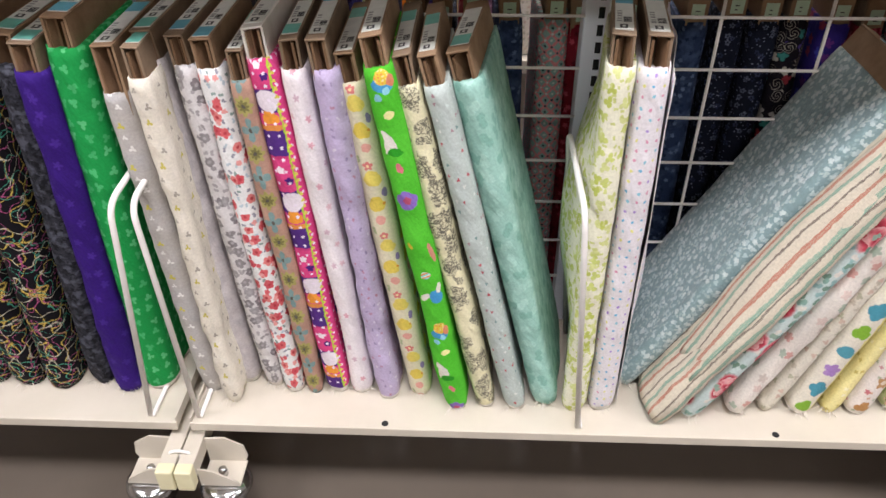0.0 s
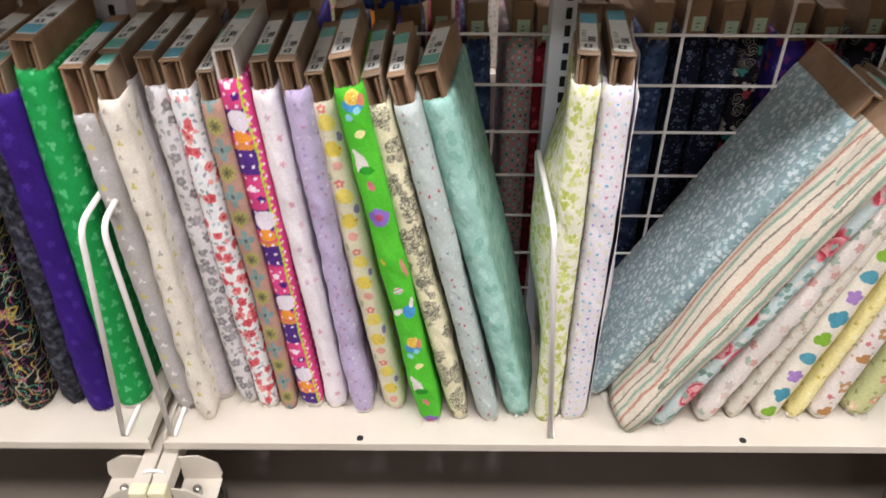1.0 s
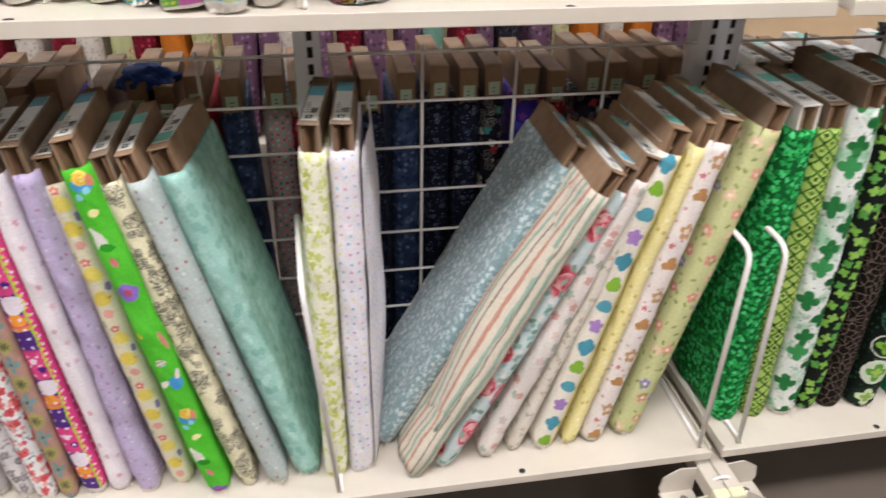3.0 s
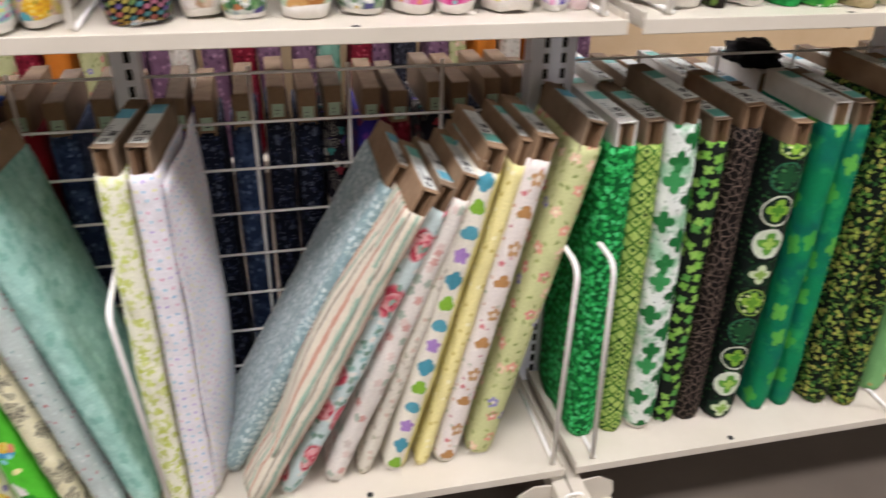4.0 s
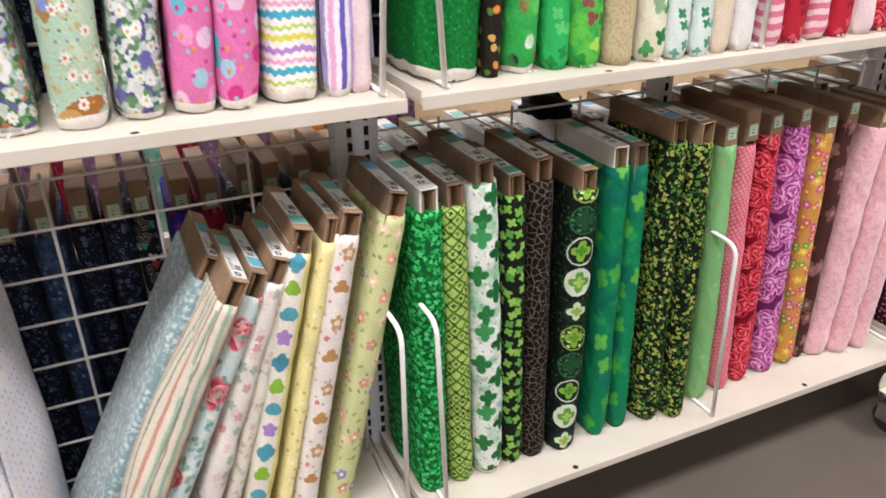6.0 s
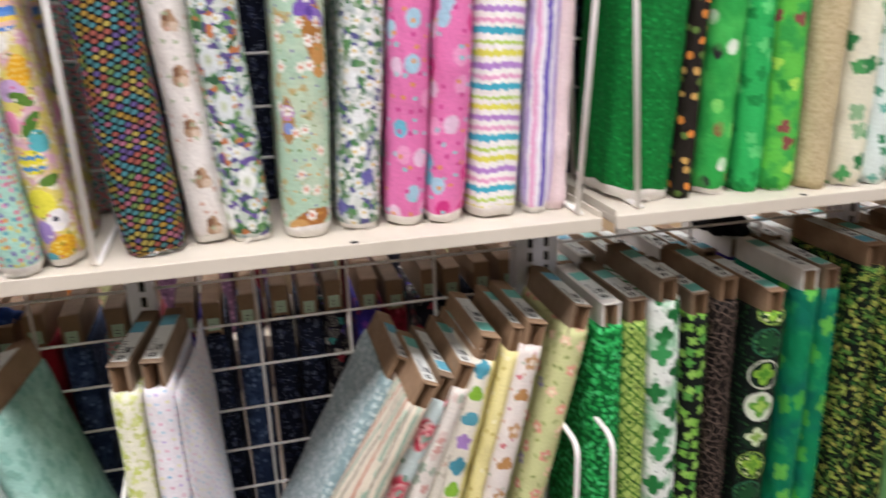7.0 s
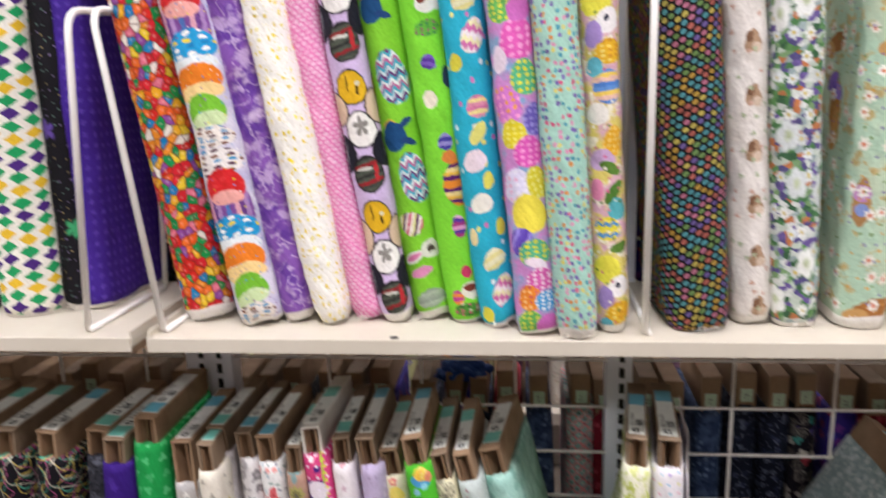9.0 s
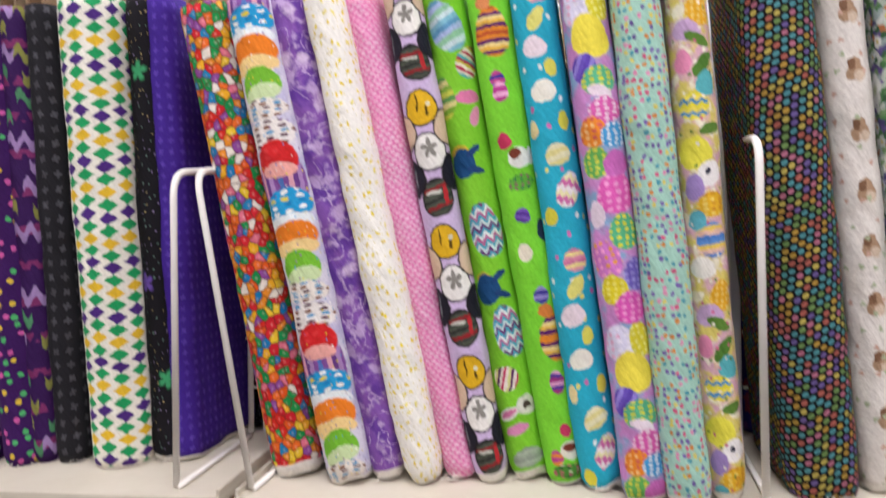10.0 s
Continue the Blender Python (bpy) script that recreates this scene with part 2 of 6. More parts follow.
def fabric(name, base, *layers, rough=0.75, sheen=0.0, detail=0.16, ragged_edge=0.004):
    """Printed cotton: a base tint, printed layers, a fine weave and soft creases."""
    n = Nodes(name)
    uv = n.node("ShaderNodeUVMap").outputs[0]
    warp = n.node("ShaderNodeTexNoise", {"Vector": uv, "Scale": 9.0}).outputs["Color"]
    warped = n.vec("ADD", uv, n.vec("MULTIPLY", n.vec("SUBTRACT", warp, (0.5, 0.5, 0.5)), (0.012, 0.012, 0)))
    ragged = n.node("ShaderNodeTexNoise", {"Vector": uv, "Scale": 170.0, "Detail": 1.0}).outputs["Color"]
    warped = n.vec("ADD", warped, n.vec("MULTIPLY", n.vec("SUBTRACT", ragged, (0.5, 0.5, 0.5)), (ragged_edge, ragged_edge, 0)))
    col = C(base)
    for layer in layers:
        col = draw(n, col, uv if layer[0] == "selvage" else warped, layer)
    fade = n.node("ShaderNodeMapRange", {0: n.noise(uv, 14.0, 3.0), 1: 0.3, 2: 0.7, 3: 0.9, 4: 1.0}).outputs[0]
    speck = n.node("ShaderNodeMapRange", {0: n.noise(uv, 260.0, 3.0, 0.7), 1: 0.32, 2: 0.62, 3: 1.0 - detail, 4: 1.0}).outputs[0]
    fade = n.math("MULTIPLY", fade, speck)
    shade = n.node("ShaderNodeMix", {0: 1.0, 6: col, 7: n.join(fade, fade, fade)}, data_type="RGBA", blend_type="MULTIPLY").outputs[2]
    n.put(n.bsdf.inputs["Base Color"], shade)
    n.bsdf.inputs["Roughness"].default_value = rough
    n.bsdf.inputs["Sheen Weight"].default_value = sheen
    n.bsdf.inputs["Specular IOR Level"].default_value = 0.16
    crease = n.math("ADD", n.noise(scaled(n, uv, 0.018, 0.05, 25), 1.0, 3.0), n.math("MULTIPLY", n.noise(scaled(n, uv, 0.03, 0.007, -12), 1.0, 2.0), 0.10))
    thread = n.noise(uv, 900.0, 1.0)
    n.relief(n.math("ADD", crease, n.math("MULTIPLY", thread, 0.05)), 0.65, 0.008)
    return n.mat


def surface(name, colour, other, scale, rough=0.5, metal=0.0, bump=0.1, coords="Object", spread=(0.35, 0.7), fine=120.0, spec=0.5):
    """Two-tone worn surface with fine grain."""
    n = Nodes(name)
    v = n.node("ShaderNodeTexCoord").outputs[coords]
    f = n.node("ShaderNodeMapRange", {0: n.noise(v, scale, 5.0, 0.6), 1: spread[0], 2: spread[1]}).outputs[0]
    grain = n.noise(v, scale * fine / 10, 2.0)
    n.put(n.bsdf.inputs["Base Color"], n.mix(n.math("MULTIPLY", f, 0.8), C(colour), C(other)))
    n.put(n.bsdf.inputs["Roughness"], n.math("ADD", n.math("MULTIPLY", grain, 0.2), rough - 0.1))
    n.bsdf.inputs["Metallic"].default_value = metal
    n.bsdf.inputs["Specular IOR Level"].default_value = spec
    n.relief(n.math("ADD", grain, f), bump, 0.002)
    return n.mat


def glow(name, colour, strength):
    n = Nodes(name)
    n.bsdf.inputs["Base Color"].default_value = C("f4f4f0")
    n.bsdf.inputs["Emission Color"].default_value = C(colour)
    n.bsdf.inputs["Emission Strength"].default_value = strength
    return n.mat


WHITE_ENAMEL = surface("white_enamel", "cdc5b7", "c0b8a8", 6.0, 0.42, bump=0.04)
WIRE_WHITE = surface("white_coated_wire", "efece8", "e0ddda", 20.0, 0.5, bump=0.05)
POST_PAINT = surface("pale_grey_post_paint", "eef0fa", "e2e6f2", 8.0, 0.4, bump=0.05)
# Shade inside holes and slots, painted as near-black pieces on solid steel.
SLOT_SHADE = surface("painted_slot_shade", "1a1a1c", "101012", 10.0, 0.8)
CARDBOARD = surface("brown_cardboard", "9b8066", "7f664f", 30.0, 0.85, bump=0.3, spec=0.2)
CARDBOARD_DARK = surface("dark_cardboard", "7d624a", "6b523d", 30.0, 0.9, bump=0.3, spec=0.2)
CARD_GREY = surface("grey_brown_cardboard", "8c7864", "75624f", 30.0, 0.85, bump=0.3, spec=0.2)
CARD_WHITE = surface("white_card", "e4e1da", "d2cdc4", 30.0, 0.7, bump=0.2)
PAPER = surface("label_paper", "d9dcd6", "c7cbc6", 60.0, 0.65)
TEAL_INK = surface("teal_ink", "6fbcae", "5fab9f", 60.0, 0.6)
BLUE_INK = surface("blue_ink", "5fa9bd", "5299b0", 60.0, 0.6)
MINT_PAPER = surface("mint_label_paper", "c4dcc2", "b4ccb4", 60.0, 0.65)
GREY_INK = surface("grey_ink", "8a8d8b", "7c807e", 60.0, 0.6)
BLACK_INK = surface("black_ink", "2c2c2e", "232325", 60.0, 0.6)
THREAD = surface("pale_thread", "dcd6cc", "cfc8bc", 60.0, 0.9)
CREAM_PLASTIC = surface("cream_plastic", "e2dcb8", "d5cea8", 25.0, 0.45)
CHROME = surface("chrome", "c9cbce", "a8abb0", 12.0, 0.16, metal=1.0, bump=0.02)
RUBBER = surface("dark_rubber", "2a2a2b", "39393a", 25.0, 0.6)
FLOOR_VINYL = surface("taupe_vinyl", "655c53", "574f47", 3.0, 0.35, bump=0.03, fine=300.0)
WALL_PAINT = surface("tan_wall_paint", "968d81", "8a8176", 2.0, 0.8)
BOARD_TAN = surface("tan_board", "c9b08c", "bda27d", 4.0, 0.8)
CEILING_TILE = surface("white_ceiling_tile", "ebebe8", "dedcd8", 5.0, 0.9)
PANEL_GLOW = glow("ceiling_panel_diffuser", "fff6ea", 3.0)

# ---- mesh helpers ----
def linked(name, bm, material, parent=None, label="", smooth=False):
    """Links a bmesh as one object."""
    me = bpy.data.meshes.new(name)
    bm.normal_update()
    bm.to_mesh(me)
    bm.free()
    if smooth:
        me.shade_smooth()
    me.materials.append(material)
    ob = new(name, me)
    if parent is not None:
        ob.parent = parent
    if label:
        ob["label"] = label
    return ob


def part(name, bm, material, parent, label="", smooth=False):
    return linked(name, bm, material, parent, label, smooth)


def thing(name, m, label, category, group="", kind=""):
    ob = new(name)
    ob.empty_display_size = 0.05
    ob.matrix_basis = m
    return tagged(ob, label, category, group, kind)


def add_box(bm, x0, x1, y0, y1, z0, z1, bevel=0.0, m=None):
    made = bmesh.ops.create_cube(bm, size=1.0)["verts"]
    for v in made:
        v.co = Vector(((x0 + x1) / 2 + v.co.x * (x1 - x0), (y0 + y1) / 2 + v.co.y * (y1 - y0), (z0 + z1) / 2 + v.co.z * (z1 - z0)))
    if bevel:
        edges = list({e for v in made for e in v.link_edges})
        got = bmesh.ops.bevel(bm, geom=edges, offset=bevel, segments=2, affect="EDGES", profile=0.5)
        made = list({v for f in got["faces"] for v in f.verts} | {v for v in made if v.is_valid})
    if m is not None:
        for v in made:
            v.co = m @ v.co
    return bm


def box(x0, x1, y0, y1, z0, z1, bevel=0.0):
    return add_box(bmesh.new(), x0, x1, y0, y1, z0, z1, bevel)


def tube(points, r, sides=10, bm=None, closed=False):
    """A round wire swept along points."""
    bm = bm or bmesh.new()
    pts = [Vector(p) for p in points]
    rings, last = [], None
    for i, p in enumerate(pts):
        a = pts[i - 1] if (i or closed) else p
        b = pts[(i + 1) % len(pts)] if (i < len(pts) - 1 or closed) else p
        d = (b - a).normalized()
        side = last - d * last.dot(d) if last else d.orthogonal()
        side.normalize()
        last = side
        up = d.cross(side)
        rings.append([bm.verts.new(p + (side * math.cos(k * math.tau / sides) + up * math.sin(k * math.tau / sides)) * r) for k in range(sides)])
    pairs = list(zip(rings, rings[1:])) + ([(rings[-1], rings[0])] if closed else [])
    for a, b in pairs:
        for k in range(sides):
            bm.faces.new((a[k], a[(k + 1) % sides], b[(k + 1) % sides], b[k]))
    if not closed:
        bm.faces.new(rings[0][::-1])
        bm.faces.new(rings[-1])
    return bm


def lathe(profile, sides=28, bm=None):
    """A turned shape about z from (radius, height) pairs."""
    bm = bm or bmesh.new()
    rings = [[bm.verts.new((max(r, 1e-4) * math.cos(k * math.tau / sides), max(r, 1e-4) * math.sin(k * math.tau / sides), z)) for k in range(sides)] for r, z in profile]
    for a, b in zip(rings, rings[1:]):
        for k in range(sides):
            bm.faces.new((a[k], a[(k + 1) % sides], b[(k + 1) % sides], b[k]))
    bm.faces.new(rings[0][::-1])
    bm.faces.new(rings[-1])
    return bm


def rounded(corners, r, steps=6):
    """A path through corners with rounded bends."""
    pts = [Vector(c) for c in corners]
    out = [pts[0]]
    for a, b, c in zip(pts, pts[1:], pts[2:]):
        p, q = b + (a - b).normalized() * r, b + (c - b).normalized() * r
        out += [p.lerp(b, k / steps).lerp(b.lerp(q, k / steps), k / steps) for k in range(steps + 1)]
    return out + [pts[-1]]


# ---- fabric bolts ----
AROUND, ALONG = 44, 40


def rolled_fabric(thick, depth, length, seed, hem=0.004, crease=1.0, bulge=0.12, shift=0.0):
    """Cloth wound flat round a card: rounded ends, uneven hems, soft creases. Spine centre at y = 0."""
    bm = bmesh.new()
    uvs = bm.loops.layers.uv.new("UVMap")
    h = thick / 2
    r = h * 0.97
    flat_x, flat_y = 2 * (h - r), depth - 2 * r
    lengths = (flat_x / 2, r * math.pi / 2, flat_y, r * math.pi / 2, flat_x)
    total = 2 * (flat_y + flat_x) + math.tau * r

    def outline(s):
        """Place and outward way at arc length s from the spine's centre, to the right."""
        s %= total
        steps = ((flat_x / 2, "l", (0, 0), (1, 0)), (r * math.pi / 2, "a", (h - r, r), -90), (flat_y, "l", (h, r), (0, 1)),
                 (r * math.pi / 2, "a", (h - r, depth - r), 0), (flat_x, "l", (h - r, depth), (-1, 0)), (r * math.pi / 2, "a", (r - h, depth - r), 90),
                 (flat_y, "l", (-h, depth - r), (0, -1)), (r * math.pi / 2, "a", (r - h, r), 180), (flat_x / 2 + 1, "l", (r - h, 0), (1, 0)))
        for size, kind, p, d in steps:
            if s <= size:
                if kind == "l":
                    return p[0] + d[0] * s, p[1] + d[1] * s, d[1], -d[0]
                t = radians(d) + s / r
                return p[0] + r * math.cos(t), p[1] + r * math.sin(t), math.cos(t), math.sin(t)
            s -= size

    def arc(k):
        """Denser samples round the spine."""
        t = (k / AROUND) * 2 - 1
        return (0.35 * t + 0.65 * t ** 3) * total / 2

    arcs = [arc(k) for k in range(AROUND + 1)]
    rows = []
    o = Vector((seed * 3.7, seed * 1.3, seed * 5.1))
    for j in range(ALONG + 1):
        v = j / ALONG
        row = []
        for k in range(AROUND):
            x, y, nx, ny = outline(arcs[k])
            s = arcs[k]
            swell = bulge * h * (math.sin(math.pi * v) ** 0.7) * abs(nx) * 0.7
            w = noise.noise(o + Vector((s * 14 + v * 3, v * 7, 0))) * 0.0016 + noise.noise(o + Vector((s * 40 - v * 14, v * 16, 3))) * 0.0014 + noise.noise(o + Vector((s * 90 + v * 30, v * 30, 5))) * 0.0008
            w += noise.noise(o + Vector((0.3, v * 4.5, 8))) * 0.0012
            edge = hem * noise.noise(o + Vector((x * 30, y * 25, 1))) * (1 - v) ** 3 * 2 + 0.0015 * noise.noise(o + Vector((x * 20, y * 12, 6))) * v ** 6
            foot = 0.006 * math.exp(-v * 16) * noise.noise(o + Vector((s * 22, 2, 2)))
            sway = 0.0028 * noise.noise(o + Vector((1, v * 2.2, 4)))
            d = swell + w * crease * (1 - 0.75 * v ** 10) + foot - min(0.004, h * 0.2) * math.exp(-v * length / 0.007) - 0.0012 * math.exp((v - 1) * length / 0.004)
            row.append(bm.verts.new((x + nx * d + sway * crease, y + ny * d, max(v * length + edge, 0.0005 if j else 0.0))))
        rows.append(row)
    for j in range(ALONG):
        for k in range(AROUND):
            f = bm.faces.new((rows[j][k], rows[j][(k + 1) % AROUND], rows[j + 1][(k + 1) % AROUND], rows[j + 1][k]))
            for loop, (kk, jj) in zip(f.loops, ((k, j), (k + 1, j), (k + 1, j + 1), (k, j + 1))):
                loop[uvs].uv = (arcs[kk] + shift, jj / ALONG * length)
            f.smooth = True
    # wound layers show at the top, sunk in steps towards the card
    ring = rows[-1]
    for fac, sink in ((0.93, 0.0004), (0.86, -0.0016), (0.74, -0.0008), (0.58, -0.006)):
        inner = [bm.verts.new((v.co.x * fac, depth / 2 + (v.co.y - depth / 2) * (1 - (1 - fac) * thick / depth * 1.4), v.co.z + sink)) for v in ring]
        for k in range(AROUND):
            f = bm.faces.new((ring[k], ring[(k + 1) % AROUND], inner[(k + 1) % AROUND], inner[k]))
            for loop, kk in zip(f.loops, (k, k + 1, k + 1, k)):
                loop[uvs].uv = (arcs[kk] + shift, length)
        ring = inner
    bm.faces.new(ring)
    bm.faces.new(rows[0][::-1])
    return bm


def card_core(bolt, thick, depth, length, rng, paper=None, rise=0.038, flaps=True):
    """Folded board on which the cloth is wound: a long channel whose open end faces the aisle."""
    t = 0.0030
    w = min(max(thick * 0.70, 0.017), 0.029) / 2
    y0, y1, z0, z1 = 0.004 + rng.uniform(0, 0.004), depth - 0.008, length - 0.03, length + rise
    paper = paper or rng.choice((CARDBOARD, CARDBOARD, CARD_GREY))
    sk = rng.uniform(-0.003, 0.003)
    bm = bmesh.new()
    add_box(bm, -w - 0.0006, w + 0.0006, y0, y1, z1 - t, z1, 0.0013)
    add_box(bm, -w, -w + t, y0 + rng.uniform(0, 0.004), y1, z0, z1 - t)
    add_box(bm, w - t, w, y0 + rng.uniform(0, 0.004), y1, z0, z1 - t)
    add_box(bm, -w + t, w - t, y1 - t, y1, z0, z1 - t)
    core = part("core", bm, paper, bolt, "folded brown cardboard core" if paper is not CARD_WHITE else "white card core")
    for v in core.data.vertices:
        v.co += Vector((noise.noise(v.co * 55 + Vector((sk * 900, 0, 0))), noise.noise(v.co * 55 + Vector((5, sk * 900, 0))), noise.noise(v.co * 40 + Vector((9, 0, sk * 900))))) * 0.0011
        v.co.x += sk * (v.co.z - z0) / 0.07
    if flaps:
        bm = bmesh.new()
        a = rng.uniform(0.25, 0.6)
        for side in (-1, 1):
            lean = pose(side * (w - t * 1.6), y0 + 0.002, 0, 0, 0, side * rng.uniform(8, 26))
            add_box(bm, -t / 2, t / 2, 0, 0.03, z0, z1 - t * 1.5 - 0.004 * rng.random(), 0, lean)
        if rng.random() < 0.5:
            add_box(bm, -w * a, -w * a + t, y0 + 0.012, y0 + 0.05, z0, z1 - t * 2)
        part("flap", bm, CARDBOARD_DARK if paper is not CARD_WHITE else CARDBOARD, core, "inner cardboard flaps")
    return core, w, y0, y1, z1, sk * (z1 - z0) / 0.07


def bars(x0, x1, y0, y1, z, rng, count, along="y"):
    """Fine printed bars lying on a label."""
    bm = bmesh.new()
    for k in range(count):
        f = (k + rng.uniform(0.05, 0.3)) / count
        g = (k + rng.uniform(0.5, 0.8)) / count
        if along == "y":
            add_box(bm, x0, x1, y0 + (y1 - y0) * f, y0 + (y1 - y0) * g, z, z + 0.0002)
        else:
            add_box(bm, x0 + (x1 - x0) * f, x0 + (x1 - x0) * g, y0, y1, z, z + 0.0002)
    return bm


def top_label(core, w, y0, y1, z, dx, rng, ink):
    """Printed paper label on the card's upper edge, with a coloured end, bars and a black mark."""
    w *= 0.8
    a = y0 + rng.uniform(0.006, 0.02)
    b = a + rng.uniform(0.115, 0.15)
    z += 0.0006
    sheet = part("sticker", box(dx - w, dx + w, a, b, z - 0.0012, z + 0.0005), PAPER, core, "white printed paper label")
    zz = z + 0.0005
    front = rng.random() < 0.45
    band = (a, a + 0.03) if front else (b - 0.036, b)
    part("colour_band", box(dx - w, dx + w, *band, zz, zz + 0.0002), ink, sheet)
    c = a + (0.036 if front else 0.004)
    part("black_mark", box(dx - w * 0.5, dx + w * 0.35, c, c + 0.011, zz, zz + 0.0002), BLACK_INK, sheet)
    part("mark_field", box(dx - w * 0.25, dx + w * 0.1, c + 0.003, c + 0.008, zz + 0.0002, zz + 0.0004), PAPER, sheet)
    part("barcode", bars(dx - w * 0.1, dx + w * 0.8, c + 0.019, c + 0.036, zz, rng, 9), BLACK_INK, sheet)["kind"] = "stuff"
    part("print", bars(dx - w * 0.8, dx - w * 0.25, c + 0.018, c + 0.06, zz, rng, 5), GREY_INK, sheet)["kind"] = "stuff"


def end_label(core, w, y0, z1, rng, drop):
    """Small mint label on the card's upright end."""
    part("end_board", box(-w, w, y0 - 0.0015, y0 + 0.001, z1 - 0.06, z1 - 0.001), CARDBOARD, core)
    tag = part("sticker", box(-w * 0.6, w * 0.7, y0 - 0.0023, y0 - 0.0016, z1 - drop - 0.022, z1 - drop), MINT_PAPER, core, "small mint-green price label")
    bm = bmesh.new()
    for k in range(2):
        add_box(bm, -w * 0.2, w * rng.uniform(0.05, 0.3), y0 - 0.0026, y0 - 0.0023, z1 - drop - 0.017 + k * 0.006, z1 - drop - 0.0155 + k * 0.006)
    part("print", bm, BLACK_INK, tag)["kind"] = "stuff"


COUNT = [0]


def bolt(label, cloth, x, lean, thick, y, z, length=0.558, depth=0.195, yaw=0.0, card=None, ink=None, mark="top", rise=0.038, crease=1.0, pitch=0.0, group="fabric bolts on the shelves", hem=0.004, shift=0.0):
    """A bolt of cloth standing on end: x, y of its spine's foot, degrees of lean to the right."""
    COUNT[0] += 1
    rng = random.Random(COUNT[0] * 17)
    lift = thick / 2 * abs(math.sin(radians(lean))) + (depth * math.sin(radians(pitch)) if pitch > 0 else 0)
    b = thing("fabric_bolt", pose(x, y, z + lift + 0.0005, -pitch, lean, yaw + rng.uniform(-1.2, 1.2)), label, "fabric bolt", group)
    part("cloth", rolled_fabric(thick, depth, length, COUNT[0], hem, crease, 0.04, shift), cloth, b)
    core, w, y0, y1, z1, dx = card_core(b, thick, depth, length, rng, card, rise, mark != "end")
    if mark == "top":
        top_label(core, w, y0, y1, z1, dx, rng, ink or rng.choice((TEAL_INK, TEAL_INK, BLUE_INK)))
    elif mark == "end":
        end_label(core, w, y0, z1, rng, 0.028 if rise > 0.05 else 0.004)
    return b


def loose_end(b, cloth, side, reach, y0, y1, z0, z1, lift, out, tucked=False):
    """The free end of the cloth standing off one side of a bolt, a thin curved sheet."""
    bm = bmesh.new()
    uvs = bm.loops.layers.uv.new("UVMap")
    cols, rows = 18, 22
    verts = []
    for layer in (0.0, 0.0009):
        sheet = []
        for j in range(rows + 1):
            v = j / rows
            line = []
            for k in range(cols + 1):
                u = k / cols
                x = reach + out * math.sin(u * 2.2) * (math.sin(math.pi * v) if tucked else 0.35 + 0.65 * math.sin(math.pi * min(1, v * 0.9 + 0.1))) + 0.004 * noise.noise(Vector((u * 3, v * 4, side)))
                line.append(bm.verts.new((side * (x + layer), y0 + (y1 - y0) * u, z0 + (z1 - z0) * v + lift * u * v + 0.004 * noise.noise(Vector((u * 5, v, 2))))))
            sheet.append(line)
        verts.append(sheet)
    for sheet in verts:
        for j in range(rows):
            for k in range(cols):
                f = bm.faces.new((sheet[j][k], sheet[j][k + 1], sheet[j + 1][k + 1], sheet[j + 1][k]))
                for loop, (kk, jj) in zip(f.loops, ((k, j), (k + 1, j), (k + 1, j + 1), (k, j + 1))):
                    loop[uvs].uv = (kk / cols * (y1 - y0), jj / rows * (z1 - z0))
    a, c = verts
    rim = [(j, 0) for j in range(rows)] + [(rows, k) for k in range(cols)] + [(j, cols) for j in range(rows, 0, -1)] + [(0, k) for k in range(cols, 0, -1)]
    for (j, k), (jj, kk) in zip(rim, rim[1:] + rim[:1]):
        bm.faces.new((a[j][k], a[jj][kk], c[jj][kk], c[j][k]))
    bmesh.ops.recalc_face_normals(bm, faces=bm.faces)
    return part("loose_end", bm, cloth, b, "free end of the cloth standing off", True)


def frayed(b, thick, seed, cloth=None, count=12):
    """Loose threads at the foot of a bolt."""
    rng = random.Random(seed)
    bm = bmesh.new()
    for k in range(count):
        a = rng.uniform(-1.3, 1.3)
        x, y = math.sin(a) * thick * 0.42, thick * 0.5 - math.cos(a) * thick * 0.42
        dx, dy = math.sin(a) + rng.uniform(-0.6, 0.6), -math.cos(a) + rng.uniform(-0.4, 0.4)
        size = rng.uniform(0.004, 0.011)
        tube(((x, y, 0.006), (x + dx * size * 0.4, y + dy * size * 0.4, 0.003), (x + dx * size, y + dy * size, 0.0012)), 0.00045, 4, bm)
    part("frayed_edge", bm, cloth or THREAD, b, "loose pale threads at the foot")["kind"] = "stuff"


def crumpled(name, label, m, size, cloth, seed):
    """A small bundle of cloth pushed together."""
    bm = bmesh.new()
    bmesh.ops.create_icosphere(bm, subdivisions=4, radius=1.0)
    uvs = bm.loops.layers.uv.new("UVMap")
    o = Vector((seed, seed * 2, seed * 3))
    for v in bm.verts:
        c = v.co.copy()
        d = 1 + 0.35 * noise.noise(c * 1.6 + o) - 0.35 * abs(noise.noise(c * 4 + o)) + 0.12 * noise.noise(c * 9 + o)
        v.co = Vector((c.x * d * size[0], c.y * d * size[1], max(c.z * d, -0.35) * size[2]))
    for f in bm.faces:
        f.smooth = True
        for loop in f.loops:
            loop[uvs].uv = (loop.vert.co.x + loop.vert.co.z, loop.vert.co.y)
    ob = linked(name, bm, cloth)
    ob.matrix_basis = m
    return tagged(ob, label, "cloth")

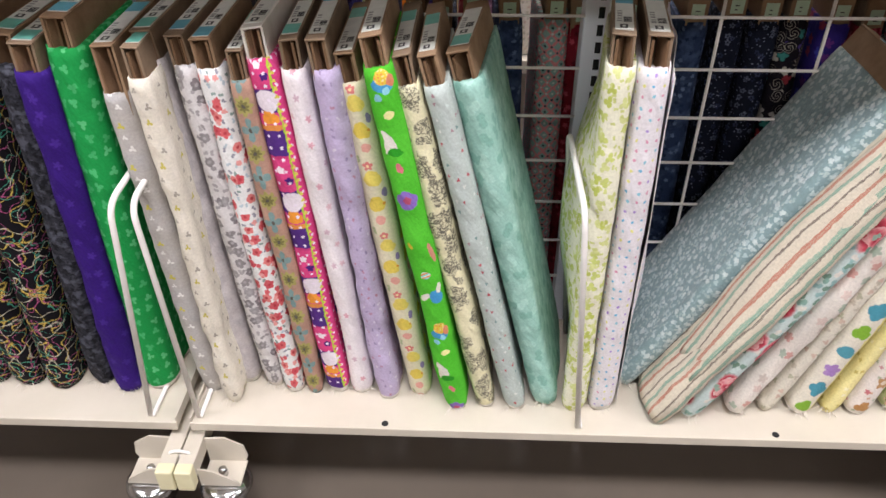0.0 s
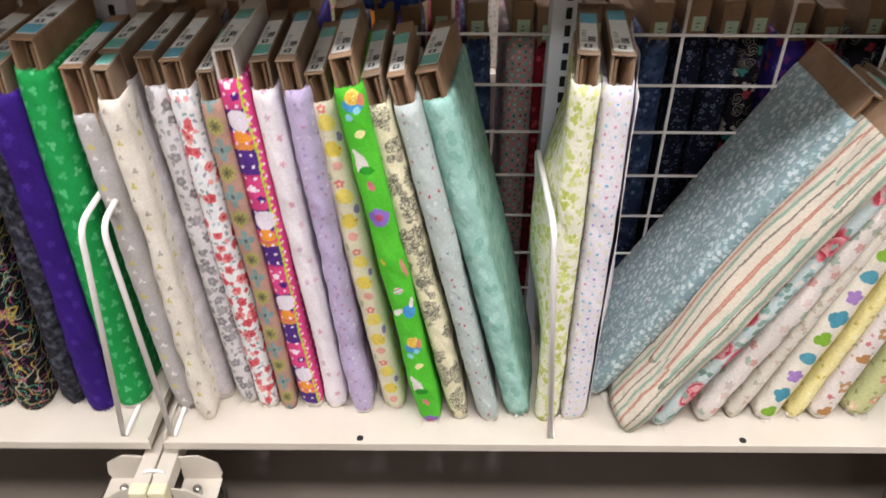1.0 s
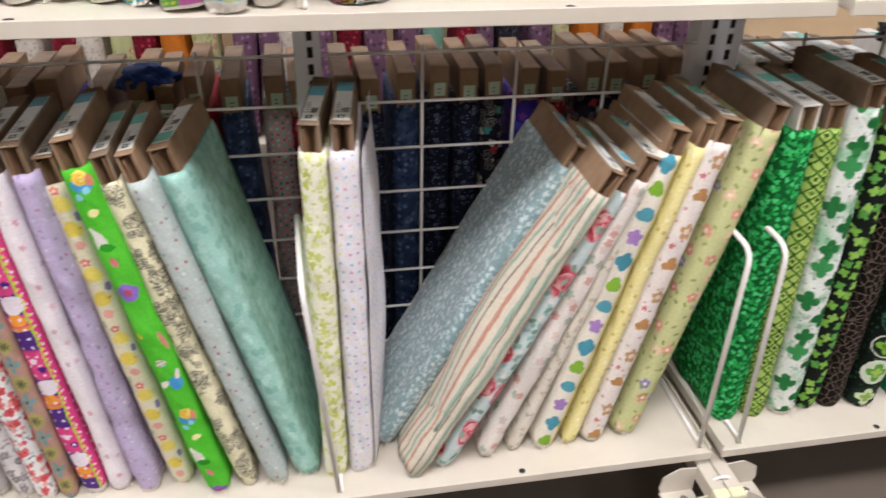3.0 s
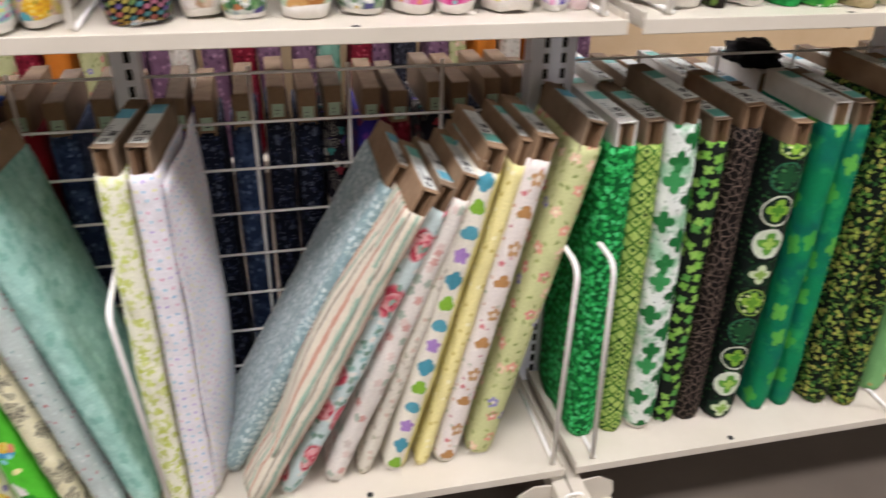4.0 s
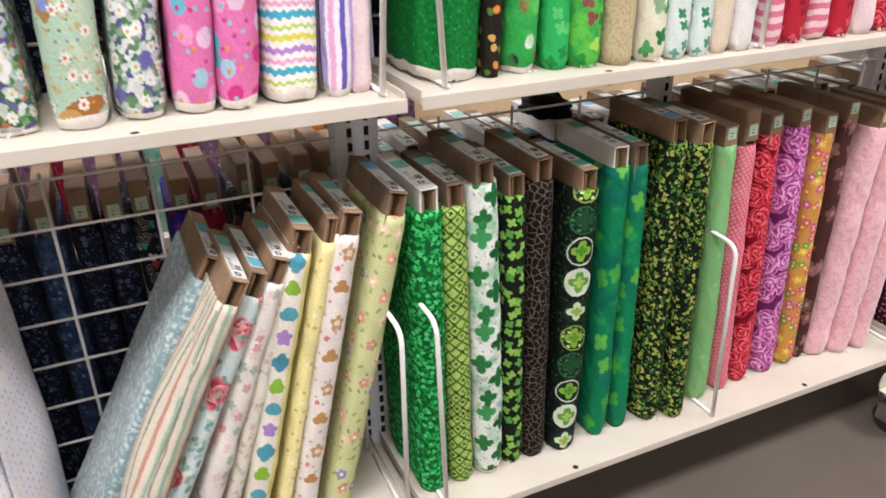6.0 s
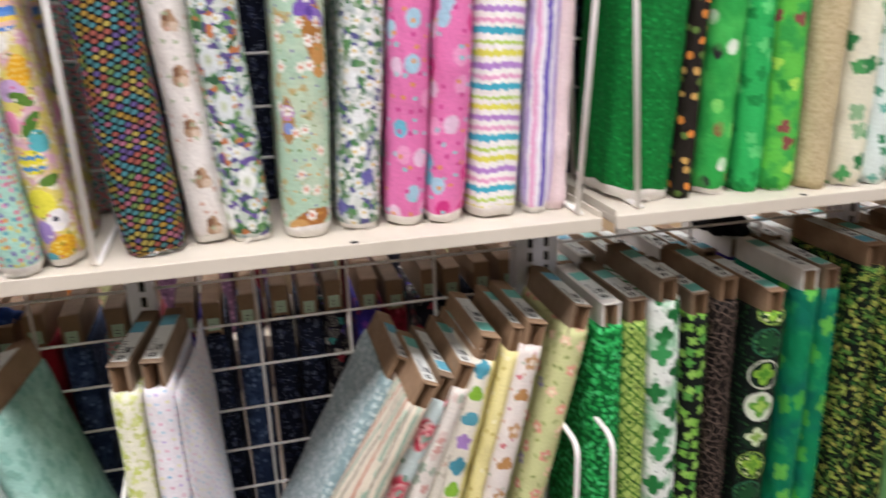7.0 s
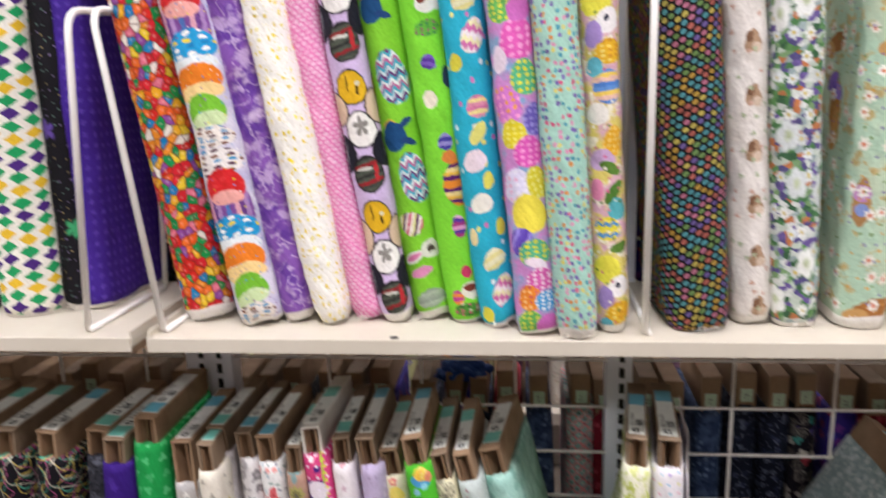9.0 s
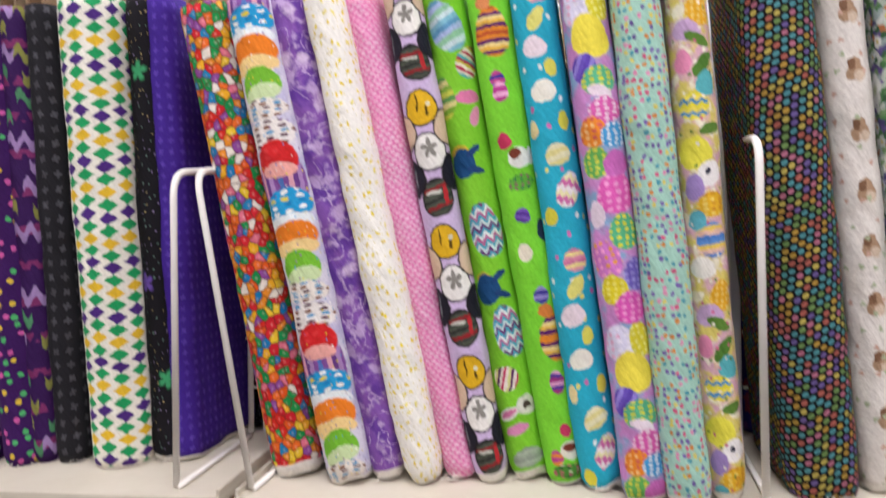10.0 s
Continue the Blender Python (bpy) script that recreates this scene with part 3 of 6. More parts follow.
# ---- the room ----
tagged(linked("floor", box(-5, 7.5, -5.0, 6.0, -0.1, 0), FLOOR_VINYL), "taupe smooth vinyl floor under the shelves", "floor", kind="structure")
tagged(linked("ceiling", box(-5, 7.5, -5.0, 6.0, CEILING, CEILING + 0.1), CEILING_TILE), "white tiled store ceiling above the aisles", "ceiling", kind="structure")
for name, b in (("wall_south", (-5, 7.5, -5.1, -5.0)), ("wall_north", (-5, 7.5, 6.0, 6.1)), ("wall_west", (-5.1, -5, -5.1, 6.1)), ("wall_east", (7.5, 7.6, -5.1, 6.1))):
    tagged(linked(name, box(*b, 0, CEILING), WALL_PAINT), "plain tan painted store wall", "wall", kind="structure")
# Housings for the added panels, none of them in view.
for px, py in PANELS:
    lightbox = thing("added_ceiling_panel", pose(px, py, CEILING), "added unseen ceiling light panel, long and white with a frame", "ceiling light", "ceiling lights")
    bm = bmesh.new()
    for s in (-1, 1):
        add_box(bm, min(s * 0.6, s * 0.63), max(s * 0.6, s * 0.63), -0.28, 0.28, -0.05, 0)
        add_box(bm, -0.6, 0.6, min(s * 0.25, s * 0.28), max(s * 0.25, s * 0.28), -0.05, 0)
    part("frame", bm, WHITE_ENAMEL, lightbox)
    part("diffuser", box(-0.6, 0.6, -0.25, 0.25, -0.03, -0.02), PANEL_GLOW, lightbox)

# ---- the shelving: sections 1.26 m apart, shelves at two heights ----
LOW, HIGH = 0.200, 0.957
PITCH, SPAN = 1.26, 1.239
FRONT, BACK = 0.0215, 0.285
POSTS = (-0.70, -0.045, 0.609, 1.262, 1.912, 2.565, 3.215)


def shelf(x0, z, y0, y1, lip=0.0145):
    """A pressed steel tray with a turned-down front lip, raised rims at its sides and two round holes, whose shade is
    painted as dark discs.
    """
    s = thing("shelf", pose(x0, 0, z), "white enamelled steel shelf tray with folded edges", "shelf", "store shelves")
    bm = box(0, SPAN, y0, y1, -0.012, 0, 0.002)
    part("tray", bm, WHITE_ENAMEL, s)
    part("front_lip", box(0, SPAN, y0 - 0.004, y0, -lip, 0.002, 0.0012), WHITE_ENAMEL, s)
    for a in (0.0, SPAN - 0.003):
        part("side_rim", box(a, a + 0.003, y0 + 0.001, y1, 0.0, 0.009), WHITE_ENAMEL, s)
    for hx in (0.305, 0.905):
        hole = lathe(((0.0055, 0.0002), (0.0055, 0.0006)), 18)
        part("hole", hole, SLOT_SHADE, s, "dark disc painted as the shade in a round hole").location = (hx, 0.03, 0)
    return s


for k in range(-1, 3):
    for z in (LOW, HIGH):
        shelf(0.005 + k * PITCH, z, FRONT, BACK, 0.0145 if z == LOW else 0.017)
        shelf(0.005 + k * PITCH, z - 0.02, 0.345, 0.62)


SLOT = [None]


def upright(x, width, columns):
    """A slotted steel post from the base to above the top shelf; the slots' inner shade is painted as dark plates."""
    p = thing("shelf_post", pose(x, 0.315, 0), "pale painted steel post with rows of slots", "post", "slotted posts")
    part("channel", box(-width / 2, width / 2, -0.018, 0.018, 0.09, 2.1, 0.002), POST_PAINT, p)
    for c in columns:
        for k in range(34):
            hole = part("slot", box(-0.0042, 0.0042, -0.0004, 0.0004, 0, 0.016), SLOT_SHADE, p) if SLOT[0] is None else new("slot", SLOT[0])
            SLOT[0] = hole.data
            hole.parent, hole.location = p, (c, -0.0182, 0.14 + k * 0.0254)
    return p


for k, x in enumerate(POSTS):
    upright(x, 0.078 if k % 2 else 0.040, (-0.013, 0.017) if k % 2 else (0.004,))


def grid_panel(x0, x1, z0, z1, first):
    """Welded wire panel between two posts: level wires 76 mm apart, upright ones 150 mm apart."""
    g = thing("wire_grid", pose(0, 0.300, 0), "white coated welded wire grid panel", "wire grid", "wire grids")
    z = z0
    while z <= z1 + 0.001:
        part("level_wire", tube(((x0, -0.004, z), (x1, -0.004, z)), 0.0024, 8), WIRE_WHITE, g, smooth=True)
        z += 0.0770
    x = first
    while x < x1:
        part("upright_wire", tube(((x, 0, z0), (x, 0, z1 + 0.004)), 0.0026, 8), WIRE_WHITE, g, smooth=True)
        x += 0.1485


for (xa, xb, f) in ((-0.67, -0.088, -0.60), (-0.002, 0.590, 0.153), (0.630, 1.222, 0.780), (1.302, 1.891, 1.415), (1.933, 2.525, 2.045), (2.605, 3.195, 2.715)):
    grid_panel(xa, xb, 0.2140, 0.835, f)
    grid_panel(xa, xb, 1.02, 1.71, f)


def divider(x, y, z, top, tall=0.40, deep=0.2):
    """A bent wire loop that keeps the bolts apart, standing in the shelf; top: where its upper corner leans to."""
    d = thing("shelf_divider", pose(x, y, z), "white coated bent wire shelf divider", "shelf divider", "shelf dividers")
    a = top - x
    way = rounded(((0, 0.002, 0.004), (a, 0, tall), (a * 1.1, deep, tall + 0.01), (0, deep + 0.015, 0.004)), 0.028)
    part("loop", tube(way, 0.0042, 12), WIRE_WHITE, d, smooth=True)
    part("foot_wire", tube(((0.004, 0.0, 0.004), (0.006, deep, 0.004)), 0.0035, 8), WIRE_WHITE, d, smooth=True)
    return d


for x, top in ((-0.060, -0.020), (0.016, 0.008), (0.608, 0.578), (1.226, 1.226), (1.300, 1.284), (1.908, 1.892), (2.48, 2.47), (2.55, 2.53)):
    divider(x, 0.03, LOW, top)
for x, top in ((-0.084, -0.056), (0.016, -0.027), (0.605, 0.604), (1.219, 1.240), (1.310, 1.282), (1.880, 1.885), (2.48, 2.47), (2.55, 2.53)):
    divider(x, 0.042, HIGH, top, 0.39)


def foot_end(x):
    """The joined base legs of two sections with their brackets and castors."""
    f = thing("castor_foot", pose(x, 0, 0), "white steel leg ends with cream caps on chrome castors", "castor", "castor feet")
    for s in (-1, 1):
        leg = part("leg", box(s * 0.0145 - 0.013, s * 0.0145 + 0.013, -0.036, 0.6, 0.137, 0.168, 0.002), WHITE_ENAMEL, f)
        part("end_cap", box(s * 0.0145 - 0.0135, s * 0.0145 + 0.0135, -0.052, -0.032, 0.126, 0.169, 0.003), CREAM_PLASTIC, leg, "cream plastic end cap")
        bm = bmesh.new()
        prof = ((0.028, 0.165), (0.06, 0.168), (0.088, 0.150), (0.092, 0.125), (0.086, 0.112), (0.028, 0.112))
        lo = [bm.verts.new((s * px, 0.018, pz)) for px, pz in prof]
        hi = [bm.verts.new((s * px, 0.021, pz)) for px, pz in prof]
        for a in range(len(prof)):
            b = (a + 1) % len(prof)
            bm.faces.new((lo[a], lo[b], hi[b], hi[a]))
        bm.faces.new(lo[::-1]), bm.faces.new(hi)
        bmesh.ops.recalc_face_normals(bm, faces=bm.faces)
        add_box(bm, min(s * 0.028, s * 0.09), max(s * 0.028, s * 0.09), -0.028, 0.02, 0.110, 0.113, 0.001)
        tri = [bm.verts.new(v) for v in ((s * 0.028, -0.030, 0.112), (s * 0.09, -0.030, 0.112), (s * 0.086, -0.030, 0.122), (s * 0.05, -0.030, 0.146), (s * 0.028, -0.030, 0.150))]
        tri2 = [bm.verts.new(v.co + Vector((0, 0.003, 0))) for v in tri]
        bm.faces.new(tri), bm.faces.new(tri2[::-1])
        for a in range(5):
            b = (a + 1) % 5
            bm.faces.new((tri[a], tri2[a], tri2[b], tri[b]))
        bmesh.ops.recalc_face_normals(bm, faces=bm.faces)
        part("bracket", bm, WHITE_ENAMEL, f, "white pressed steel bracket")
        wheel = part("swivel", lathe(((0.010, 0.1095), (0.030, 0.108), (0.040, 0.101), (0.042, 0.093), (0.036, 0.087), (0.028, 0.085))), CHROME, f, "chrome castor swivel", True)
        wheel.location = (s * 0.060, -0.012, 0)
        bm = bmesh.new()
        for side in (-1, 1):
            add_box(bm, side * 0.017 - 0.0015, side * 0.017 + 0.0015, -0.028, 0.03, 0.03, 0.092, 0.001)
        part("fork", bm, CHROME, wheel)
        bm = lathe(((0.03, -0.012), (0.036, -0.009), (0.038, 0), (0.036, 0.009), (0.03, 0.012)))
        for v in bm.verts:
            v.co = Vector((v.co.z, v.co.x + 0.006, v.co.y + 0.038))
        bmesh.ops.recalc_face_normals(bm, faces=bm.faces)
        part("tyre", bm, RUBBER, wheel, "dark rubber tyre", True)
        part("nut", lathe(((0.001, 0.128), (0.006, 0.126), (0.0075, 0.121), (0.0075, 0.113)), 16), CHROME, f, "", True).location = (s * 0.058, -0.008, 0)
    ring = [(0.015 * math.cos(a * math.tau / 18), -0.014, 0.168 + 0.006 * math.sin(a * math.tau / 18)) for a in range(18)]
    part("cable_tie", tube(ring, 0.0028, 8, closed=True), WIRE_WHITE, f, "white plastic tie", True)
    return f


for x in (-1.267, -0.007, 1.253, 2.513):
    foot_end(x)

# ---- the cloths of the lower shelf ----
DENIM_SQUIGGLE = fabric("black_squiggle", "121016", ("contour", 34.0, 0.50, 0.016, "d8bc5c", 0.0), ("contour", 38.0, 0.46, 0.012, "b8588c", 3.1), ("contour", 36.0, 0.55, 0.011, "4aa48c", 6.7), ("contour", 30.0, 0.53, 0.010, "cfcbb8", 9.2), ragged_edge=0.001)
CHARCOAL = fabric("charcoal", "34353d", ("cloud", 110.0, 0.42, 0.58, "17181d", 1.0), ("cloud", 70.0, 0.5, 0.62, "5a5c68", 0.8))
PURPLE = fabric("purple", "371a76", ("flower", 0.03, 0.03, 0.22, 5, 0.6, 0.9, ["4c2c92", "46288a"], 0.8, ""), ("cloud", 10.0, 0.4, 0.7, "2a1260", 0.5))
GREEN_SPOT = fabric("green_spot", "1f9a4c", ("flower", 0.021, 0.024, 0.30, 3, 0.7, 0.35, ["4fb873", "5fc07f", "47b06b"], 1.0, ""), ("selvage", 0.012))
GREY_BIRD = fabric("grey_bird", "b9b4ae", ("cloud", 14.0, 0.4, 0.65, "c6c2c0", 0.8), ("cloud", 9.0, 0.5, 0.7, "a9adb8", 0.5), ("at", 0.045, 0.060, -0.004, 0.0, 0.0055, 0.005, 3, 0.85, "d0c65a"), ("at", 0.045, 0.060, 0.002, 0.027, 0.0055, 0.005, 3, 0.85, "eceae6"), ("at", 0.045, 0.060, -0.004, 0.044, 0.004, 0.004, 3, 0.85, "e6e4e0"))
CREAM_GOLD = fabric("cream_gold", "e6dfd0", ("cloud", 30.0, 0.5, 0.7, "efe9de", 0.6), ("at", 0.04, 0.062, 0.0, 0.0, 0.0042, 0.0055, 3, 0.85, "cfc362"), ("at", 0.04, 0.062, 0.006, 0.022, 0.004, 0.005, 3, 0.85, "a9a297"), ("at", 0.04, 0.062, -0.006, 0.042, 0.0035, 0.004, 3, 0.85, "b3ac9f"))
PALE_GREY = fabric("pale_grey", "c9c2c2", ("cloud", 22.0, 0.42, 0.6, "b3adb0", 0.8), ("cloud", 40.0, 0.5, 0.65, "dad5d5", 0.6), ("selvage", 0.009))
GREY_FLORAL = fabric("grey_floral", "dfdcdc", ("flower", 0.011, 0.012, 0.36, 2, 0.7, 1.0, ["a5a1a3", "b5b1b3"], 0.7, ""), ("flower", 0.016, 0.018, 0.46, 5, 0.3, 1.0, ["989395", "a6a2a4", "8c878a"], 0.55, "b5b2b3"), ("selvage", 0.009))
PINK_ROSE = fabric("pink_rose", "e9e9e8", ("flower", 0.009, 0.010, 0.36, 2, 0.7, 1.0, ["8fa39d", "9a9aa6", "b9c9d2"], 0.6, ""), ("flower", 0.017, 0.020, 0.42, 5, 0.25, 1.0, ["d9686c", "cf5660", "df8380"], 0.6, "b8424b"), ("flower", 0.013, 0.015, 0.32, 5, 0.3, 1.0, ["d4646a", "e8a29e"], 0.35, ""), ("selvage", 0.009))
RETRO = fabric("retro_floral", "b18d7c", ("cloud", 60.0, 0.45, 0.65, "c09c8a", 0.5), ("at", 0.034, 0.068, 0.0, 0.0, 0.0125, 0.017, 4, 0.75, "7d9897"), ("at", 0.034, 0.068, 0.0, 0.034, 0.0135, 0.0145, 8, 0.35, "a9a262"), ("at", 0.034, 0.068, 0.0, 0.034, 0.008, 0.009, 8, 0.5, "7f7a4c"), ("at", 0.034, 0.034, 0.0, 0.0, 0.002, 0.003, 0, 0, "5f5a52"))
KITTY = fabric("hot_pink_patches", "dc4a86", ("band", 0, 0.146, [(0.0, "54307f"), (0.25, "e0904a"), (0.30, "dc4a86"), (0.42, "54307f"), (0.64, "dc4a86"), (0.97, "c93f7a")], 0.004), ("strip", 0.010, 0.0125, "a9c93f"), ("strip", 0.0125, 0.04, "e04a8c"), ("at", 0.07, 0.146, -0.002, 0.055, 0.012, 0.012, 3, 0.3, "ec9a3c"), ("at", 0.07, 0.146, 0.0, 0.078, 0.0155, 0.0145, 0, 0, "e9dfe8"), ("at", 0.07, 0.146, 0.003, 0.110, 0.006, 0.006, 5, 0.3, "4c2375"), ("at", 0.07, 0.146, -0.004, 0.126, 0.006, 0.006, 5, 0.3, "f0e3ea"), ("at", 0.014, 0.017, 0.003, 0.008, 0.0026, 0.0026, 5, 0.5, "efe3f2"), ("at", 0.05, 0.010, 0.014, 0.0, 0.003, 0.003, 3, 0.6, "d9cf5a"), ("selvage", 0.010))
WHITE_PINK = fabric("white_pink_sprig", "eee7ea", ("flower", 0.026, 0.032, 0.17, 5, 0.6, 1.0, ["e0aab7", "e6c4cc", "d5b8c6"], 0.5, ""), ("selvage", 0.009))
LAVENDER = fabric("lavender", "c2b4d3", ("flower", 0.012, 0.015, 0.2, 2, 0.6, 0.8, ["b9849a", "dcd4e4", "9a8aae"], 0.75, ""), ("cloud", 20.0, 0.4, 0.7, "b5a5c8", 0.5), ("selvage", 0.009))
CHICKS = fabric("yellow_chicks", "e0d8bd", ("cloud", 30.0, 0.45, 0.6, "d9d3b4", 0.6), ("at", 0.046, 0.107, 0.0, 0.050, 0.0125, 0.0125, 3, 0.2, "e4cb5e"), ("at", 0.046, 0.107, 0.002, 0.088, 0.0125, 0.012, 3, 0.2, "e8d36c"), ("at", 0.046, 0.107, 0.0, 0.0, 0.0066, 0.0066, 5, 0.35, "d97f7c"), ("at", 0.046, 0.107, 0.0, 0.0, 0.002, 0.002, 0, 0, "f0d8a8"), ("at", 0.046, 0.107, 0.001, 0.026, 0.007, 0.0066, 0, 0, "e3a59a"), ("at", 0.046, 0.107, -0.012, 0.010, 0.004, 0.006, 2, 0.6, "a9b48a"), ("at", 0.046, 0.107, 0.014, 0.066, 0.004, 0.007, 0, 0, "8f7fae"), ("at", 0.046, 0.107, 0.010, 0.050, 0.002, 0.002, 0, 0, "d98f3a"))
LIME_KITE = fabric("lime_picnic", "5ecb3c", ("cloud", 12.0, 0.35, 0.65, "4cb82c", 0.9), *[("egg", 0.10, 0.39, u0, v0, rx, ry, tilt, c, inside, tones) for u0, v0, rx, ry, tilt, c, inside, tones in ((0.0, 0.055, 0.004, 0.008, 20, "dc7a84", "", []), (-0.006, 0.096, 0.006, 0.015, 25, "e8e4dc", "", []), (-0.010, 0.090, 0.004, 0.014, -10, "ece8e0", "", []), (-0.002, 0.078, 0.010, 0.006, 0, "2f9a28", "", []), (0.004, 0.130, 0.007, 0.005, 20, "e8e2a0", "", []), (0.002, 0.168, 0.014, 0.010, -10, "4a98c8", "", []), (0.004, 0.178, 0.010, 0.010, 0, "e4c84a", "spot", ["e89a50", "ecdca0"]), (0.014, 0.172, 0.005, 0.008, 0, "d88a6a", "", []), (-0.006, 0.152, 0.005, 0.005, 0, "8fd0e0", "", []), (0.006, 0.160, 0.005, 0.005, 0, "8fd0e0", "", []), (0.008, 0.236, 0.010, 0.012, 20, "4a9cd4", "", []), (-0.010, 0.236, 0.010, 0.005, 40, "ece8e0", "", []), (0.014, 0.250, 0.004, 0.008, -20, "e8e4d8", "", []))], ("egg", 0.10, 0.39, 0.0, 0.276, 0.0072, 0.0066, 20, "8fd4e0", "stripe", ["8fd4e0", "e89a5a", "d4ecd8"]), ("egg", 0.10, 0.39, 0.016, 0.312, 0.004, 0.018, 10, "d0907c", "", []), ("egg", 0.10, 0.39, -0.012, 0.33, 0.003, 0.005, 20, "d8c040", "", []), ("at", 0.10, 0.39, 0.0, 0.008, 0.015, 0.014, 5, 0.12, "8f70c4"), ("at", 0.10, 0.39, 0.0, 0.008, 0.006, 0.006, 5, 0.2, "c05a78"), ("selvage", 0.003))
CREAM_TOILE = fabric("cream_toile", "e8e2be", ("sketch", 0.030, 0.044, 0.42, 0.75, "4e4c48"), ("sketch", 0.020, 0.028, 0.30, 0.4, "6a675e"), ("selvage", 0.004))
GREY_DOT = fabric("grey_green_sprig", "bdc8c4", ("flower", 0.013, 0.017, 0.17, 3, 0.6, 0.8, ["b9565f", "7f9c9a", "dfe2dd", "a8848f", "c9d6d2"], 0.85, ""), ("selvage", 0.006))
MINT = fabric("mint_damask", "9fc9bd", ("flower", 0.022, 0.026, 0.45, 2, 0.7, 0.5, ["aed6ca", "86b5a7"], 1.0, ""), ("cloud", 10.0, 0.4, 0.7, "85b3a5", 0.6))
YELLOW_LEAF = fabric("yellow_green_leaf", "ecebd4", ("flower", 0.0155, 0.018, 0.46, 3, 0.6, 1.0, ["ccd67c", "c2cc68", "d8de98"], 0.8, ""), ("flower", 0.009, 0.010, 0.35, 2, 0.7, 1.0, ["d2d98c"], 0.5, ""))
WHITE_DOT = fabric("white_dotted", "e7e3e8", ("dots", 0.0125, 0.0145, 0.15, 0.25, ["6fb9dc", "ad92d6", "e4e08a", "dc9ab4", "8fcadc"], 1.0), ("selvage", 0.009))
# The pale strip is a painted spine highlight; its reversed limits leave it empty.
BLUE_SAGE = fabric("blue_sage_blossom", "849d9f", ("flower", 0.0062, 0.0075, 0.46, 2, 0.6, 1.0, ["aec0be", "9fb4b4", "91a8a9"], 0.75, ""), ("flower", 0.0095, 0.011, 0.42, 3, 0.45, 1.0, ["bfcfcf", "b0c4c6"], 0.55, ""), ("strip", -0.006, -0.016, "cfdad9"), ("flower", 0.013, 0.014, 0.32, 5, 0.4, 1.0, ["cad6d4"], 0.3, ""), sheen=0.35)
STRIPE = fabric("candy_stripe", "d8cfbc", ("band", 90, 0.044, [(0.0, "d8cfbc"), (0.14, "bd8270"), (0.27, "d8cfbc"), (0.46, "8cae9c"), (0.60, "d8cfbc"), (0.80, "7f756d"), (0.87, "d8cfbc")], 0.003), ("lattice", 0.003, 0.05, "cdc3ae", 0))
ROSE_TEAL = fabric("rose_on_teal", "cfe0de", ("flower", 0.016, 0.02, 0.4, 2, 0.7, 1.0, ["9fc6c4", "8fb5a8", "e9e6dd"], 0.7, ""), ("rose", 0.055, 0.075, 0.34, 0.7, ["a83044", "cf5062", "e0808a", "ecb0b0"], 0.85), ("flower", 0.02, 0.024, 0.3, 2, 0.6, 1.0, ["7fa090", "9ab4a4"], 0.4, ""))
WHITE_BLOOM = fabric("white_small_bloom", "ebe4db", ("flower", 0.022, 0.026, 0.34, 5, 0.4, 1.0, ["d8a9a0", "b3bfae", "d3c6bd", "e3cfc6"], 0.7, ""), ("selvage", 0.009))
BEIGE_SPRIG = fabric("beige_sprig", "e0dacb", ("flower", 0.015, 0.016, 0.32, 3, 0.6, 1.0, ["c7bfae", "b9b7a0", "d1b9a8"], 0.7, ""))
DINO = fabric("bright_animals", "e9e3d3", ("strip", 0.010, 0.06, "e4d98e"), ("at", 0.13, 0.16, -0.004, 0.02, 0.013, 0.014, 3, 0.3, "86b63e"), ("at", 0.13, 0.16, -0.004, 0.06, 0.014, 0.016, 4, 0.25, "4f96a8"), ("at", 0.13, 0.16, -0.004, 0.10, 0.013, 0.013, 5, 0.35, "a884c0"), ("at", 0.13, 0.16, -0.004, 0.138, 0.015, 0.013, 3, 0.25, "5aa0b0"), ("selvage", 0.004))
PALE_YELLOW = fabric("pale_yellow_sprig", "eee3a2", ("flower", 0.016, 0.018, 0.22, 4, 0.5, 1.0, ["cdbb6d", "f6efc8"], 0.6, ""))
WHITE_FOX = fabric("white_foxes", "e6ddd6", ("flower", 0.016, 0.016, 0.2, 4, 0.6, 1.0, ["c9949a", "aab29a", "d0a88f"], 0.5, ""), ("at", 0.09, 0.115, 0.0, 0.02, 0.014, 0.012, 3, 0.45, "b98a58"), ("at", 0.09, 0.115, 0.004, 0.075, 0.012, 0.014, 5, 0.45, "c0966a"), ("at", 0.09, 0.115, 0.004, 0.075, 0.005, 0.005, 0, 0, "e6d6c4"), ("at", 0.09, 0.115, -0.010, 0.05, 0.005, 0.005, 5, 0.5, "cf7a80"), ("selvage", 0.004))
OLIVE_BLOOM = fabric("olive_bloom", "c8cb94", ("flower", 0.034, 0.036, 0.3, 5, 0.4, 1.0, ["e2a08c", "e8c7a9", "8b84b5", "d98a83"], 0.65, "f0e6c8"), ("flower", 0.015, 0.018, 0.26, 2, 0.7, 1.0, ["8f9a5f", "a3ab6d"], 0.5, ""))
GREEN_CLOVER = fabric("green_on_green_leaf", "0c5a28", ("flower", 0.0088, 0.0088, 0.56, 3, 0.5, 1.0, ["3cc268", "2aa652", "4fd07c", "168038"], 0.92, ""))
PLAID_CLOVER = fabric("lime_lattice", "b3c96e", ("cloud", 40.0, 0.4, 0.6, "9fb85a", 0.6), ("lattice", 0.0165, 0.12, "5f8a34", 45), ("lattice", 0.0165, 0.035, "2c4f1c", 45), ("flower", 0.0117, 0.0117, 0.36, 4, 0.5, 0.0, ["24441a", "335f24", "587f30"], 0.7, ""))
